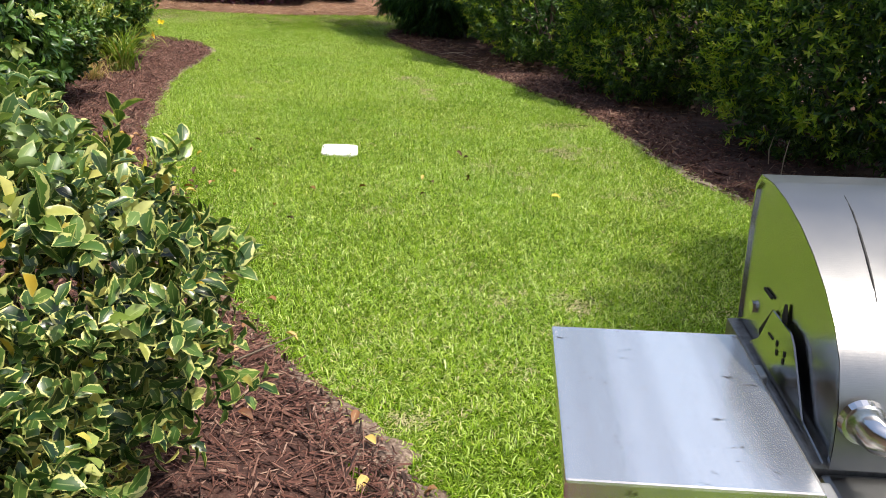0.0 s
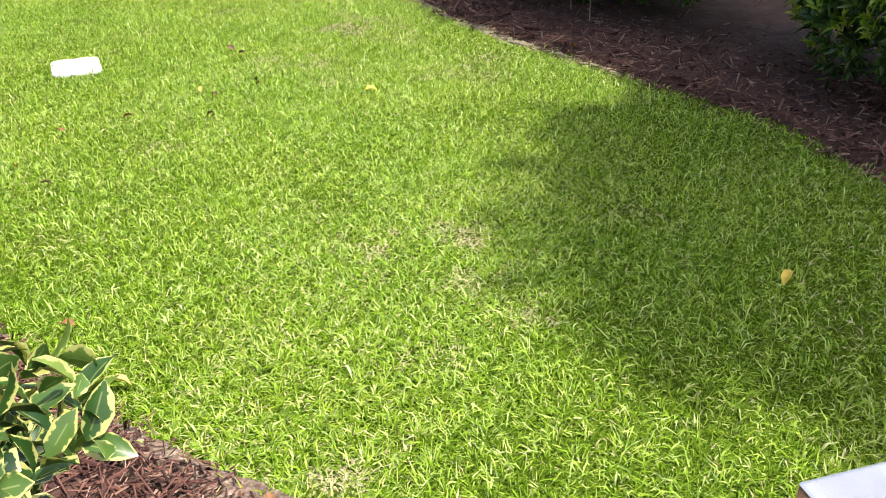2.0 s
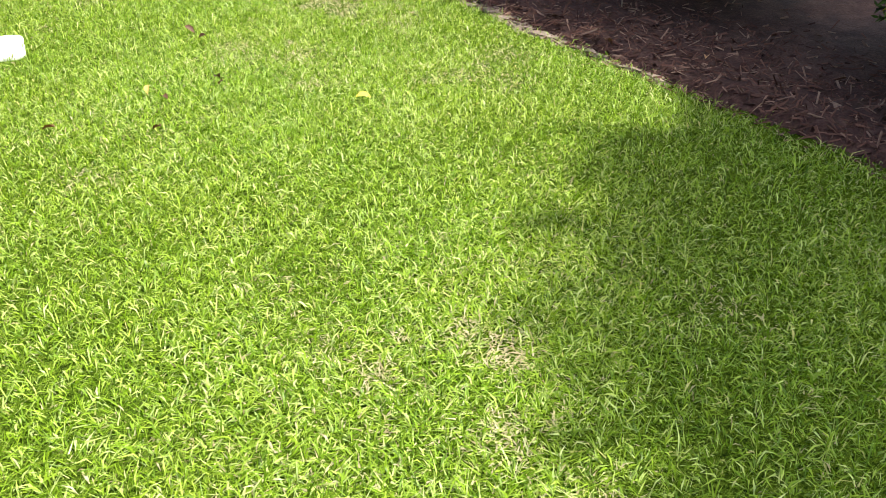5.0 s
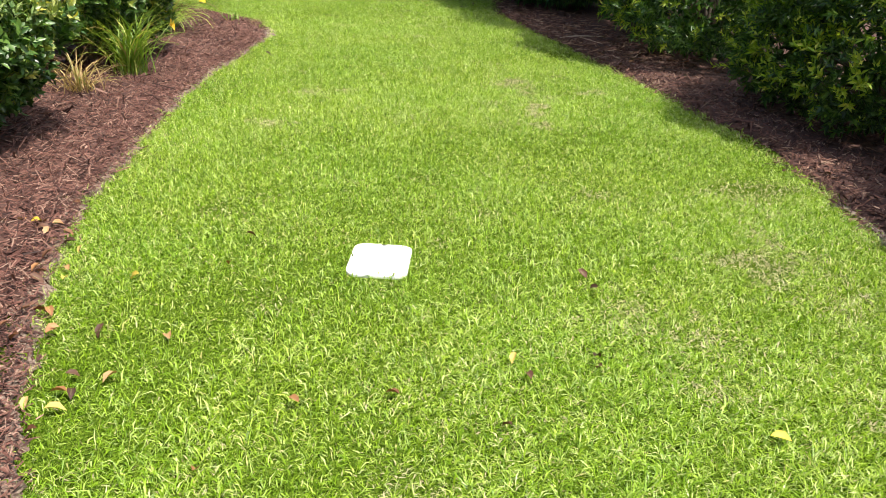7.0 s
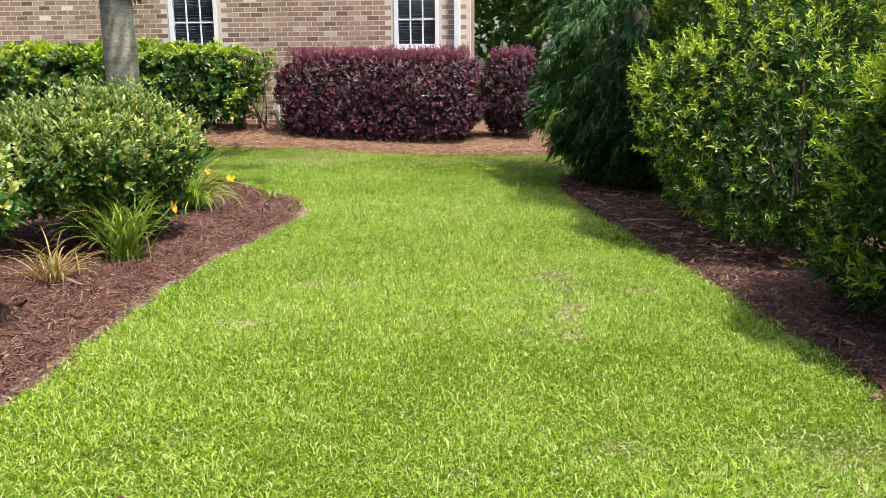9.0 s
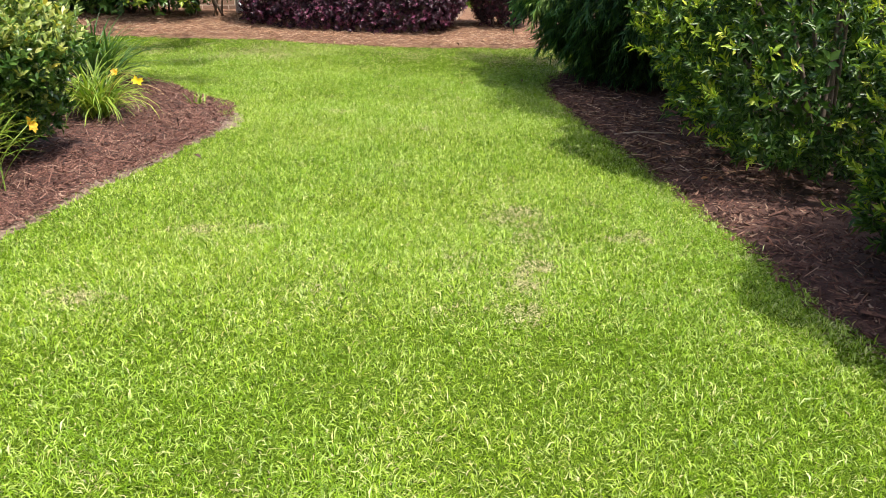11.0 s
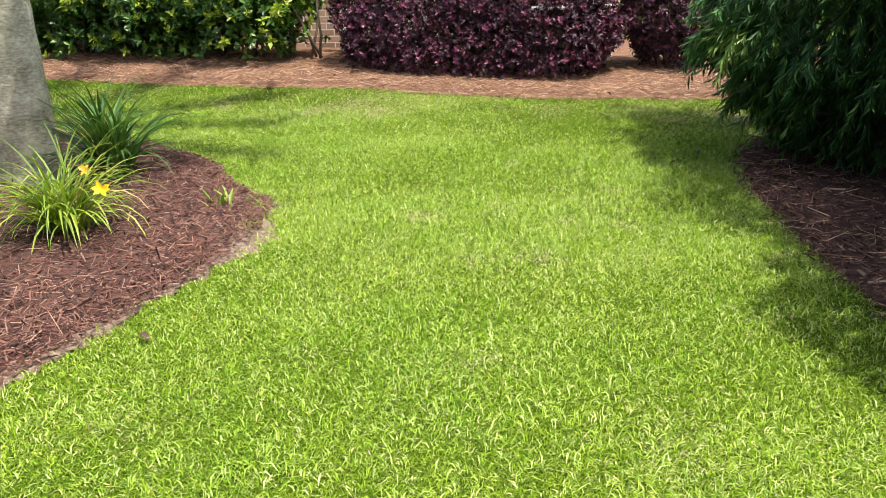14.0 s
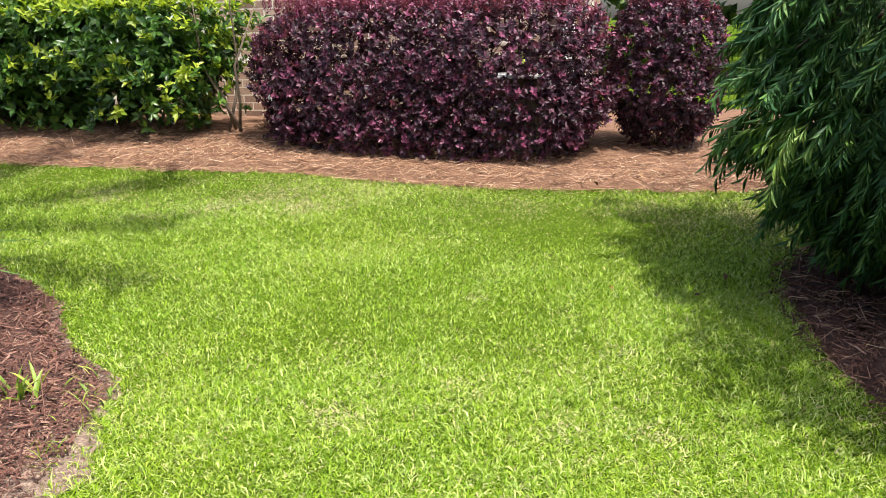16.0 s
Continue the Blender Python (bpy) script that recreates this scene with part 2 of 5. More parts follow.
CONIFER_YOUNG = leaf_material("young_conifer_needle", [(0.0, (0.12, 0.26, 0.05)), (1.0, (0.28, 0.42, 0.09))], 0.45, 0.3)
LILY_LEAF = leaf_material("daylily_leaf", [(0.0, (0.11, 0.20, 0.022)), (0.5, (0.20, 0.31, 0.036)), (0.85, (0.33, 0.42, 0.06)), (1.0, (0.50, 0.42, 0.15))], 0.4, 0.3)
LILY_DARK = leaf_material("dark_daylily_leaf", [(0.0, (0.035, 0.10, 0.022)), (0.6, (0.07, 0.165, 0.035)), (0.985, (0.12, 0.22, 0.05)), (1.0, (0.40, 0.34, 0.2))], 0.4, 0.25)
DRY_LEAF = leaf_material("dry_tuft_leaf", [(0.0, (0.30, 0.20, 0.09)), (0.6, (0.46, 0.33, 0.15)), (1.0, (0.22, 0.26, 0.06))], 0.6, 0.2)
PETAL = leaf_material("yellow_petal", [(0.0, (0.80, 0.56, 0.015)), (1.0, (0.85, 0.66, 0.03))], 0.5, 0.35)
PETAL_OLD = leaf_material("faded_orange_petal", [(0.0, (0.70, 0.36, 0.02)), (1.0, (0.75, 0.48, 0.05))], 0.5, 0.3)
FAR_LEAF = leaf_material("far_tree_leaf", [(0.0, (0.04, 0.09, 0.02)), (0.6, (0.09, 0.17, 0.035)), (1.0, (0.20, 0.28, 0.07))], 0.5, 0.3)
FALLEN = leaf_material("fallen_leaf", [(0.0, (0.05, 0.022, 0.012)), (0.35, (0.16, 0.065, 0.028)), (0.62, (0.34, 0.16, 0.06)), (0.78, (0.46, 0.28, 0.14)), (0.90, (0.50, 0.36, 0.12)), (1.0, (0.64, 0.48, 0.05))], 0.6, 0.15, by_object=True)
BARK = surface("shrub_bark", [(0.3, (0.07, 0.05, 0.035)), (0.55, (0.15, 0.115, 0.085)), (0.75, (0.24, 0.20, 0.16))], 14, 0.9, fine=90, bump=0.7)
TRUNK = surface("grey_ringed_trunk", [(0.34, (0.11, 0.105, 0.075)), (0.5, (0.27, 0.265, 0.20)), (0.66, (0.46, 0.45, 0.37))], 4.5, 0.9, fine=34, bump=0.8, bump_d=0.012, stretch=(1, 1, 2.2))
FIBRE = surface("trunk_fibre", [(0.3, (0.06, 0.035, 0.02)), (0.6, (0.16, 0.10, 0.06)), (0.8, (0.27, 0.19, 0.13))], 20, 0.95, fine=120, bump=0.6, stretch=(4, 4, 0.6))
BRICK_STOPS = [(0.0, (0.15, 0.092, 0.066)), (0.12, (0.24, 0.155, 0.112)), (0.45, (0.33, 0.218, 0.158)), (0.75, (0.37, 0.255, 0.188)), (0.955, (0.44, 0.33, 0.25)), (0.972, (0.70, 0.63, 0.55)), (1.0, (0.78, 0.72, 0.64))]
BRICK = piece_material("tan_brick", BRICK_STOPS, by_object=True, fine=45)
BRICK_REST = piece_material("tan_brick_rest", BRICK_STOPS, fine=45)
BROWN_STOPS = [(0.0, (0.085, 0.060, 0.052)), (0.12, (0.13, 0.075, 0.055)), (0.4, (0.20, 0.102, 0.064)), (0.75, (0.255, 0.132, 0.082)), (1.0, (0.30, 0.15, 0.095))]
BRICK_BROWN = piece_material("brown_brick", BROWN_STOPS, by_object=True, fine=45)
BRICK_BROWN_REST = piece_material("brown_brick_rest", BROWN_STOPS, fine=45)
MORTAR = surface("mortar", [(0.3, (0.50, 0.43, 0.36)), (0.7, (0.68, 0.60, 0.51))], 12, 0.95, fine=90)
MORTAR_BROWN = surface("sandy_mortar", [(0.3, (0.33, 0.25, 0.17)), (0.7, (0.46, 0.37, 0.27))], 12, 0.95, fine=90)
WHITE_PAINT = surface("white_paint", [(0.3, (0.70, 0.71, 0.72)), (0.7, (0.82, 0.82, 0.82))], 6, 0.5, fine=60, bump=0.1)
BLIND = surface("blind_slat", [(0.3, (0.14, 0.16, 0.20)), (0.7, (0.22, 0.24, 0.29))], 8, 0.6)
CURTAIN = surface("grey_curtain", [(0.3, (0.20, 0.22, 0.24)), (0.7, (0.32, 0.34, 0.37))], 5, 0.9, fine=30, stretch=(6, 6, 0.3))
SHINGLE = surface("roof_shingle", [(0.3, (0.07, 0.06, 0.055)), (0.7, (0.15, 0.13, 0.12))], 6, 0.95, fine=50)
COVER = surface("chalky_plastic", [(0.3, (0.76, 0.77, 0.76)), (0.7, (0.86, 0.86, 0.85))], 18, 0.6, fine=120, bump=0.2)
DARK_GAP = surface("dark_gap", [(0.3, (0.02, 0.02, 0.02)), (0.7, (0.05, 0.045, 0.04))], 12, 0.8)
STEEL = brushed_steel("brushed_steel", 0.27, 0.36)
SHELF = shelf_steel()
SIDE_STEEL = brushed_steel("lid_side_steel", 0.46, 0.17)
STEEL_DULL = brushed_steel("dull_steel", 0.5, 0.42)
CHROME = brushed_steel("handle_chrome", 0.72, 0.16)
BLACK_IRON = surface("black_enamel", [(0.3, (0.015, 0.015, 0.016)), (0.7, (0.04, 0.04, 0.04))], 10, 0.45, fine=60)
SCORCH = surface("sooty_steel", [(0.3, (0.10, 0.095, 0.09)), (0.7, (0.30, 0.29, 0.28))], 16, 0.5, 0.7, fine=70)
TWIG = surface("dry_twig", [(0.3, (0.30, 0.22, 0.15)), (0.7, (0.52, 0.42, 0.32))], 20, 0.9)
PVC = surface("grey_white_pipe", [(0.3, (0.52, 0.53, 0.54)), (0.7, (0.68, 0.68, 0.68))], 8, 0.5)
SAND = surface("sandy_edge_soil", [(0.34, (0.05, 0.030, 0.022)), (0.5, (0.14, 0.095, 0.072)), (0.66, (0.34, 0.27, 0.205))], 34, 0.95, fine=110, bump=0.6, bump_d=0.01)
PALE_SAND = surface("pale_sandy_soil", [(0.3, (0.14, 0.10, 0.075)), (0.5, (0.27, 0.205, 0.155)), (0.72, (0.42, 0.34, 0.27))], 9, 0.95, fine=60, bump=0.6, bump_d=0.01)
TAN_WALL = surface("tan_brick_wall", [(0.3, (0.24, 0.15, 0.11)), (0.7, (0.36, 0.25, 0.19))], 5, 0.9, fine=40)
PALE_GLASS, pnt, pb = material("pale_glass")
pb.inputs["Base Color"].default_value, pb.inputs["Roughness"].default_value = (0.36, 0.42, 0.47, 1), 0.05
pb.inputs["Transmission Weight"].default_value = 0.85
GLASS, gnt, gb = material("window_glass")
gb.inputs["Base Color"].default_value, gb.inputs["Roughness"].default_value = (0.70, 0.76, 0.84, 1), 0.04
gb.inputs["Transmission Weight"].default_value, gb.inputs["IOR"].default_value = 1.0, 1.45


# ---- builders ----
def mesh_of(name, verts, tris, mats, uv=None, index=None, smooth=True):
    """A mesh from arrays of corners and triangles; uv by corner, material by triangle."""
    me = bpy.data.meshes.new(name)
    verts, tris = np.asarray(verts, np.float32), np.asarray(tris, np.int32)
    me.vertices.add(len(verts))
    me.vertices.foreach_set("co", verts.ravel())
    me.loops.add(tris.size)
    me.loops.foreach_set("vertex_index", tris.ravel())
    me.polygons.add(len(tris))
    me.polygons.foreach_set("loop_start", np.arange(len(tris), dtype=np.int32) * 3)
    me.polygons.foreach_set("loop_total", np.full(len(tris), 3, np.int32))
    for m in mats if isinstance(mats, (list, tuple)) else [mats]:
        me.materials.append(m)
    if index is not None:
        me.polygons.foreach_set("material_index", np.asarray(index, np.int32))
    me.polygons.foreach_set("use_smooth", np.full(len(tris), smooth, bool))
    me.update(calc_edges=True)
    if uv is not None:
        me.uv_layers.new(name="UVMap").data.foreach_set("uv", np.asarray(uv, np.float32)[tris.ravel()].ravel())
    return me


def part(name, data, mat, parent, label=""):
    """Links a bmesh or mesh as one object under a thing or a part."""
    if isinstance(data, bmesh.types.BMesh):
        me = bpy.data.meshes.new(name)
        data.to_mesh(me)
        data.free()
        me.materials.append(mat)
    else:
        me = data
    ob = new(name, me)
    ob.parent = parent
    return tagged(ob, label)


def thing(name, label, category, at=(0, 0, 0), turn=0.0, group="", kind=""):
    ob = new(name)
    ob.matrix_world = pose(*at, 0, 0, turn)
    ob.empty_display_size = 0.1
    return tagged(ob, label, category, group, kind)


def add_box(bm, lo, hi, bevel=0.0):
    m = Matrix.Translation([(a + b) / 2 for a, b in zip(lo, hi)]) @ Matrix.Diagonal([*[b - a for a, b in zip(lo, hi)], 1])
    got = bmesh.ops.create_cube(bm, size=1, matrix=m)["verts"]
    if bevel:
        edges = list({e for v in got for e in v.link_edges})
        bmesh.ops.bevel(bm, geom=edges, offset=bevel, segments=2, affect="EDGES", profile=0.6)
    return bm


def box(lo, hi, bevel=0.0):
    return add_box(bmesh.new(), lo, hi, bevel)


def tube(points, radii, sides=8, bm=None):
    """A tapered tube along points."""
    bm = bm or bmesh.new()
    rings = []
    pts = [Vector(p) for p in points]
    for n, p in enumerate(pts):
        along = (pts[min(n + 1, len(pts) - 1)] - pts[max(n - 1, 0)]).normalized()
        side = along.orthogonal().normalized() if n == 0 else (side - along * side.dot(along)).normalized()
        up = along.cross(side)
        rings.append([bm.verts.new(p + (side * math.cos(a) + up * math.sin(a)) * radii[n]) for a in np.linspace(0, 2 * math.pi, sides, endpoint=False)])
    for a, b in zip(rings, rings[1:]):
        for i in range(sides):
            bm.faces.new((a[i], a[(i + 1) % sides], b[(i + 1) % sides], b[i])).smooth = True
    bm.faces.new(rings[0][::-1])
    bm.faces.new(rings[-1])
    return bm


def lie(x):
    """The lawn falls gently from the house on the left to the shrubs on the right."""
    return -0.042 * np.clip(np.asarray(x, float), -7.5, 4.0)


def ground_z(y, x=None):
    s = np.clip((np.asarray(y, float) - 13.3) / 3.2, 0, 1)
    rise = 0.32 * s * s * (3 - 2 * s)
    return rise if x is None else rise + lie(x)


def smooth_noise(x, y, seed=0):
    """A cheap lumpy field, about -1 to 1."""
    r = np.random.default_rng(seed)
    out = np.zeros_like(np.asarray(x, float))
    for f in (0.9, 1.7, 3.1, 5.3, 9.0):
        a, p, q = r.uniform(0, 2 * np.pi, 3)
        out = out + np.sin(f * (x * np.cos(a) + y * np.sin(a)) * 2 + p + 1.3 * np.sin(f * (y * np.cos(a) - x * np.sin(a)) + q)) / np.sqrt(f)
    return out / 2.2


# leaf outlines: along, across, lift, and the triangles
BLADE4 = (np.array([(0, 0, 0), (0.45, 0.5, 0.10), (1, 0, -0.08), (0.45, -0.5, 0.10)]), np.array([(0, 1, 2), (0, 2, 3)]), np.array([(0, 0.5), (0.45, 1), (1, 0.5), (0.45, 1)]))
LEAF4 = (np.array([(0, 0, 0), (0.52, 0.48, 0.09), (0.5, 0, -0.02), (0.52, -0.48, 0.09), (1, 0, -0.12)]), np.array([(0, 2, 1), (0, 3, 2), (1, 2, 4), (2, 3, 4)]), np.array([(0, 0.6), (0.5, 1), (0.5, 0), (0.5, 1), (1, 0.9)]))
LEAF12 = (
    np.array([(0, 0, 0), (0.2, 0.37, 0.10), (0.2, 0, 0), (0.2, -0.37, 0.10), (0.5, 0.5, 0.09), (0.5, 0, -0.02), (0.5, -0.5, 0.09), (0.8, 0.34, 0.01), (0.8, 0, -0.08), (0.8, -0.34, 0.01), (1, 0, -0.16)]),
    np.array([(0, 2, 1), (0, 3, 2), (1, 2, 5), (1, 5, 4), (2, 3, 6), (2, 6, 5), (4, 5, 8), (4, 8, 7), (5, 6, 9), (5, 9, 8), (7, 8, 10), (8, 9, 10)]),
    np.array([(0, 0.6), (0.2, 1), (0.2, 0), (0.2, 1), (0.5, 1), (0.5, 0), (0.5, 1), (0.8, 1), (0.8, 0), (0.8, 1), (1, 0.95)]),
)
LEAF8 = (
    np.array([(0, 0, 0), (0.3, 0.42, 0.10), (0.3, 0, 0), (0.3, -0.42, 0.10), (0.68, 0.46, 0.06), (0.68, 0, -0.05), (0.68, -0.46, 0.06), (1, 0, -0.16)]),
    np.array([(0, 2, 1), (0, 3, 2), (1, 2, 5), (1, 5, 4), (2, 3, 6), (2, 6, 5), (4, 5, 7), (5, 6, 7)]),
    np.array([(0, 0.6), (0.3, 1), (0.3, 0), (0.3, 1), (0.68, 1), (0.68, 0), (0.68, 1), (1, 0.9)]),
)


def unit(v):
    return v / np.maximum(np.linalg.norm(v, axis=-1, keepdims=True), 1e-9)


def leaf_frames(rng, at, out, k, length, width, shoot, lift=0.5, spread=(35, 75), wild=0.35, droop=0.0):
    """Leaves round shoots: bases, axes along, across and up, with sizes; k leaves at each place."""
    n = len(at)
    d = unit(out * 0.8 + np.array([0, 0, lift]) + rng.normal(0, wild, (n, 3)))
    e1 = unit(np.cross(d, rng.normal(0, 1, (n, 3))))
    e2 = np.cross(d, e1)
    j = np.arange(k)
    phi = 2.4 * j[None] + rng.uniform(0, 6.3, (n, 1)) + rng.normal(0, 0.25, (n, k))
    th = np.radians(rng.uniform(*spread, (n, k)))
    side = e1[:, None] * np.cos(phi)[..., None] + e2[:, None] * np.sin(phi)[..., None]
    along = unit(d[:, None] * np.cos(th)[..., None] + side * np.sin(th)[..., None] - np.array([0, 0, droop]))
    up = d[:, None] - along * (d[:, None] * along).sum(-1, keepdims=True)
    up = unit(up + rng.normal(0, 0.15, up.shape))
    up = unit(up - along * (up * along).sum(-1, keepdims=True))
    base = at[:, None] + d[:, None] * (shoot * (j / max(k - 1, 1))[None, :, None] * rng.uniform(0.6, 1.2, (n, 1, 1)))
    L = length * rng.uniform(0.65, 1.2, (n, k))
    W = width * rng.uniform(0.75, 1.15, (n, k))
    return [a.reshape(-1, *a.shape[2:]) for a in (base, along, np.cross(up, along), up, L, W)]


def leaf_mesh(name, frames, outline, mats, index=None):
    base, along, across, up, L, W = frames
    tv, tt, tu = outline
    n, k = len(base), len(tv)
    v = base[:, None] + along[:, None] * (tv[:, 0][None, :, None] * L[:, None, None]) + across[:, None] * (tv[:, 1][None, :, None] * W[:, None, None]) + up[:, None] * (tv[:, 2][None, :, None] * L[:, None, None])
    t = (tt[None] + (np.arange(n) * k)[:, None, None]).reshape(-1, 3)
    return mesh_of(name, v.reshape(-1, 3), t, mats, np.tile(tu, (n, 1)), None if index is None else np.repeat(index, len(tt)))


def crown(rng, n, blobs, shell=0.16, low=0.05, power=2.0, lumps=0.12):
    """Places on and just inside the lumpy surface of joined blobs (centre, half sizes), with the way out."""
    blobs = [(np.array(c, float), np.array(r, float)) for c, r in blobs]
    area = np.array([r[0] * r[1] + r[1] * r[2] + r[0] * r[2] for _, r in blobs])
    which = rng.choice(len(blobs), int(n * 1.8), p=area / area.sum())
    C, R = np.array([b[0] for b in blobs])[which], np.array([b[1] for b in blobs])[which]
    d = unit(rng.normal(0, 1, (len(which), 3)))
    on = d / ((np.abs(d) ** power).sum(-1, keepdims=True) ** (1 / power))
    lump = 1 + lumps * smooth_noise(on[:, 0] * R[:, 0] * 2.2 + C[:, 0] + on[:, 2] * 1.7, on[:, 1] * R[:, 1] * 2.2 + C[:, 1] - on[:, 2] * 2.1, len(blobs) + 7)
    depth = 1 - np.abs(rng.normal(0, shell, len(which)))
    p = C + on * R * (lump * np.clip(depth, 0.25, 1))[:, None]
    out = unit(np.sign(on) * np.abs(on) ** (power - 1) / R)
    keep = p[:, 2] > low
    for i, (c, r) in enumerate(blobs):
        inside = ((np.abs((p - c) / r) ** power).sum(-1)) ** (1 / power)
        keep &= (which == i) | (inside > 0.82)
    p, out, depth = p[keep][:n], out[keep][:n], depth[keep][:n]
    return p, out, depth


def clumped(blobs, count, size, seed, face=None):
    """The blobs with smaller clumps set on their surface."""
    rng = np.random.default_rng(seed)
    p, out, _ = crown(rng, count * 6, blobs, 0.01, 0.3, 2.0, 0.05)
    if face is not None:
        sel = (out @ np.array(face)) > -0.2
        p, out = p[sel], out[sel]
    return list(blobs) + [(tuple(a - o * size * 0.55), (size * s * 1.1, size * s * 1.1, size * s)) for a, o, s in zip(p[:count], out[:count], rng.uniform(0.6, 1.1, count))]


def stems(rng, bm, foot, blobs, count, r0=0.018, reach=0.75):
    """Forking stems from the foot into the crown."""
    for _ in range(count):
        c, r = blobs[rng.integers(len(blobs))]
        end = np.array(c) + np.array(r) * rng.uniform(-reach, reach, 3)
        start = np.array(foot) + np.array([*rng.normal(0, 0.06, 2), -0.02])
        mid = start * 0.5 + end * 0.5 + np.array([*rng.normal(0, 0.07, 2), 0.05])
        tube([start, (start + mid) / 2 + rng.normal(0, 0.02, 3), mid, end], [r0, r0 * 0.8, r0 * 0.6, r0 * 0.25], 5, bm)
        for _ in range(3):
            tip = mid + unit(end - mid + rng.normal(0, 0.25, 3)) * rng.uniform(0.2, 0.45)
            tube([mid, (mid + tip) / 2, tip], [r0 * 0.45, r0 * 0.3, r0 * 0.12], 4, bm)
    return bm


# ---- ground and beds ----
LEFT_EDGE = [(0.06, -3), (0.05, 0.4), (0.0, 1.0), (-0.02, 1.2), (-0.12, 1.4), (-0.29, 1.63), (-0.42, 1.9), (-0.58, 2.3), (-0.77, 3.1), (-0.91, 3.6), (-1.09, 4.05), (-1.33, 4.78), (-1.46, 5.6), (-1.51, 6.5), (-1.57, 7.5), (-1.57, 8.5), (-1.49, 9.3), (-1.43, 10.0), (-1.47, 10.45), (-1.54, 10.75), (-1.65, 11.05), (-1.78, 11.3), (-2.10, 11.5), (-2.56, 11.98), (-3.22, 12.4), (-4.0, 12.55), (-9.0, 12.72)]
RIGHT_EDGE = [(2.25, -3), (2.27, 0), (2.34, 1.24), (2.42, 1.8), (2.47, 2.5), (2.42, 3.2), (2.34, 3.8), (2.27, 4.4), (2.25, 5.0), (2.28, 5.6), (2.28, 6.3), (2.24, 7.0), (2.13, 7.6), (2.0, 8.3), (1.8, 9.2), (1.62, 10.1), (1.42, 10.9), (1.25, 11.7), (1.07, 12.6), (1.03, 13.2), (1.1, 13.7), (1.35, 14.3), (1.75, 15.2)]
BACK_EDGE = [(-9.5, 14.6), (-5.1, 14.64), (-3.5, 14.75), (-2.6, 14.88), (-1.6, 14.8), (-0.4, 14.86), (0.9, 15.1), (1.9, 15.25)]


def left_x(y):
    return np.interp(y, [p[1] for p in LEFT_EDGE], [p[0] for p in LEFT_EDGE]) + 0.025 * smooth_noise(np.asarray(y) * 4, 0 * np.asarray(y), 3)


def right_x(y):
    return np.interp(y, [p[1] for p in RIGHT_EDGE], [p[0] for p in RIGHT_EDGE]) + 0.02 * smooth_noise(np.asarray(y) * 4, 0 * np.asarray(y), 4)


def back_y(x):
    return np.interp(x, [p[0] for p in BACK_EDGE], [p[1] for p in BACK_EDGE]) + 0.03 * smooth_noise(np.asarray(x) * 3, 0 * np.asarray(x), 5)


def grid_mesh(name, X, Y, Z, mat):
    h, w = X.shape
    i = (np.arange(h - 1)[:, None] * w + np.arange(w - 1)[None]).ravel()
    t = np.concatenate([np.stack([i, i + 1, i + w + 1], 1), np.stack([i, i + w + 1, i + w], 1)])
    return mesh_of(name, np.stack([X.ravel(), Y.ravel(), Z.ravel()], 1), t, mat, smooth=True)


ys = np.concatenate([[-400, -60, -12, -4], np.arange(-1, 13, 0.25), np.arange(13, 17, 0.1), [18, 20, 26, 40, 90, 400]])
xs = np.concatenate([[-400, -60, -20], np.arange(-10, 6.1, 0.25), [10, 20, 60, 400]])
gx, gy = np.meshgrid(xs, ys)
ground = new("ground", grid_mesh("ground", gx, gy, ground_z(gy, gx) + 0.006 * smooth_noise(gx, gy, 9) * (np.abs(gx) < 9), SOIL))
tagged(ground, "level lawn soil with short thatch, rising gently to the brick house", "ground", kind="structure")


def dirt(y):
    """Width of the bare soil between the left mulch and the grass."""
    return 0.045 + 0.21 * np.exp(-(((y - 10.8) / 0.55) ** 2)) + 0.11 * np.exp(-(((y - 1.15) / 0.4) ** 2)) + 0.03 * np.exp(-(((y - 8.2) / 1.2) ** 2))


def bed_between(name, y0, y1, inner, outer, mat, label, step=0.04, cols=70):
    """A bed from its curved edge inner(y) to outer x, its top a little proud."""
    y = np.arange(y0, y1, step)
    s = np.linspace(0, 1, cols) ** 1.8
    a, b = inner(y)[:, None], outer
    X = a + (b - a) * s[None]
    Y = np.repeat(y[:, None], cols, 1)
    far = np.abs(X - a)
    Z = ground_z(Y, X) - 0.012 + 0.045 * np.clip(far / 0.14, 0, 1) + 0.016 * smooth_noise(X * 2.4, Y * 2.4, 12) * np.clip(far / 0.2, 0, 1)
    return tagged(new(name, grid_mesh(name, X, Y, Z, mat)), label, "mulch bed", kind="structure")


bed_between("left_bed", -1.5, 12.68, lambda y: left_x(y) - 0.8 * dirt(y), -9.5, MULCH_BED, "planting bed of shredded reddish-brown bark mulch")
bed_between("right_bed", -1.5, 15.2, right_x, 8.0, MULCH_BED, "shaded bed of dark brown bark mulch under tall shrubs")
bx = np.arange(-9.5, 8, 0.05)
sx = np.linspace(0, 1, 50) ** 1.5
BX = np.repeat(bx[:, None], 50, 1)
BY = back_y(bx)[:, None] + (19.6 - back_y(bx))[:, None] * sx[None]
fb = BY - back_y(bx)[:, None]
tagged(new("back_bed", grid_mesh("back_bed", BX, BY, ground_z(BY, BX) - 0.01 + 0.05 * np.clip(fb / 0.15, 0, 1) + 0.012 * smooth_noise(BX * 2, BY * 2, 14), STRAW_BED)), "bed of orange-brown pine straw along the house", "straw bed", kind="structure")


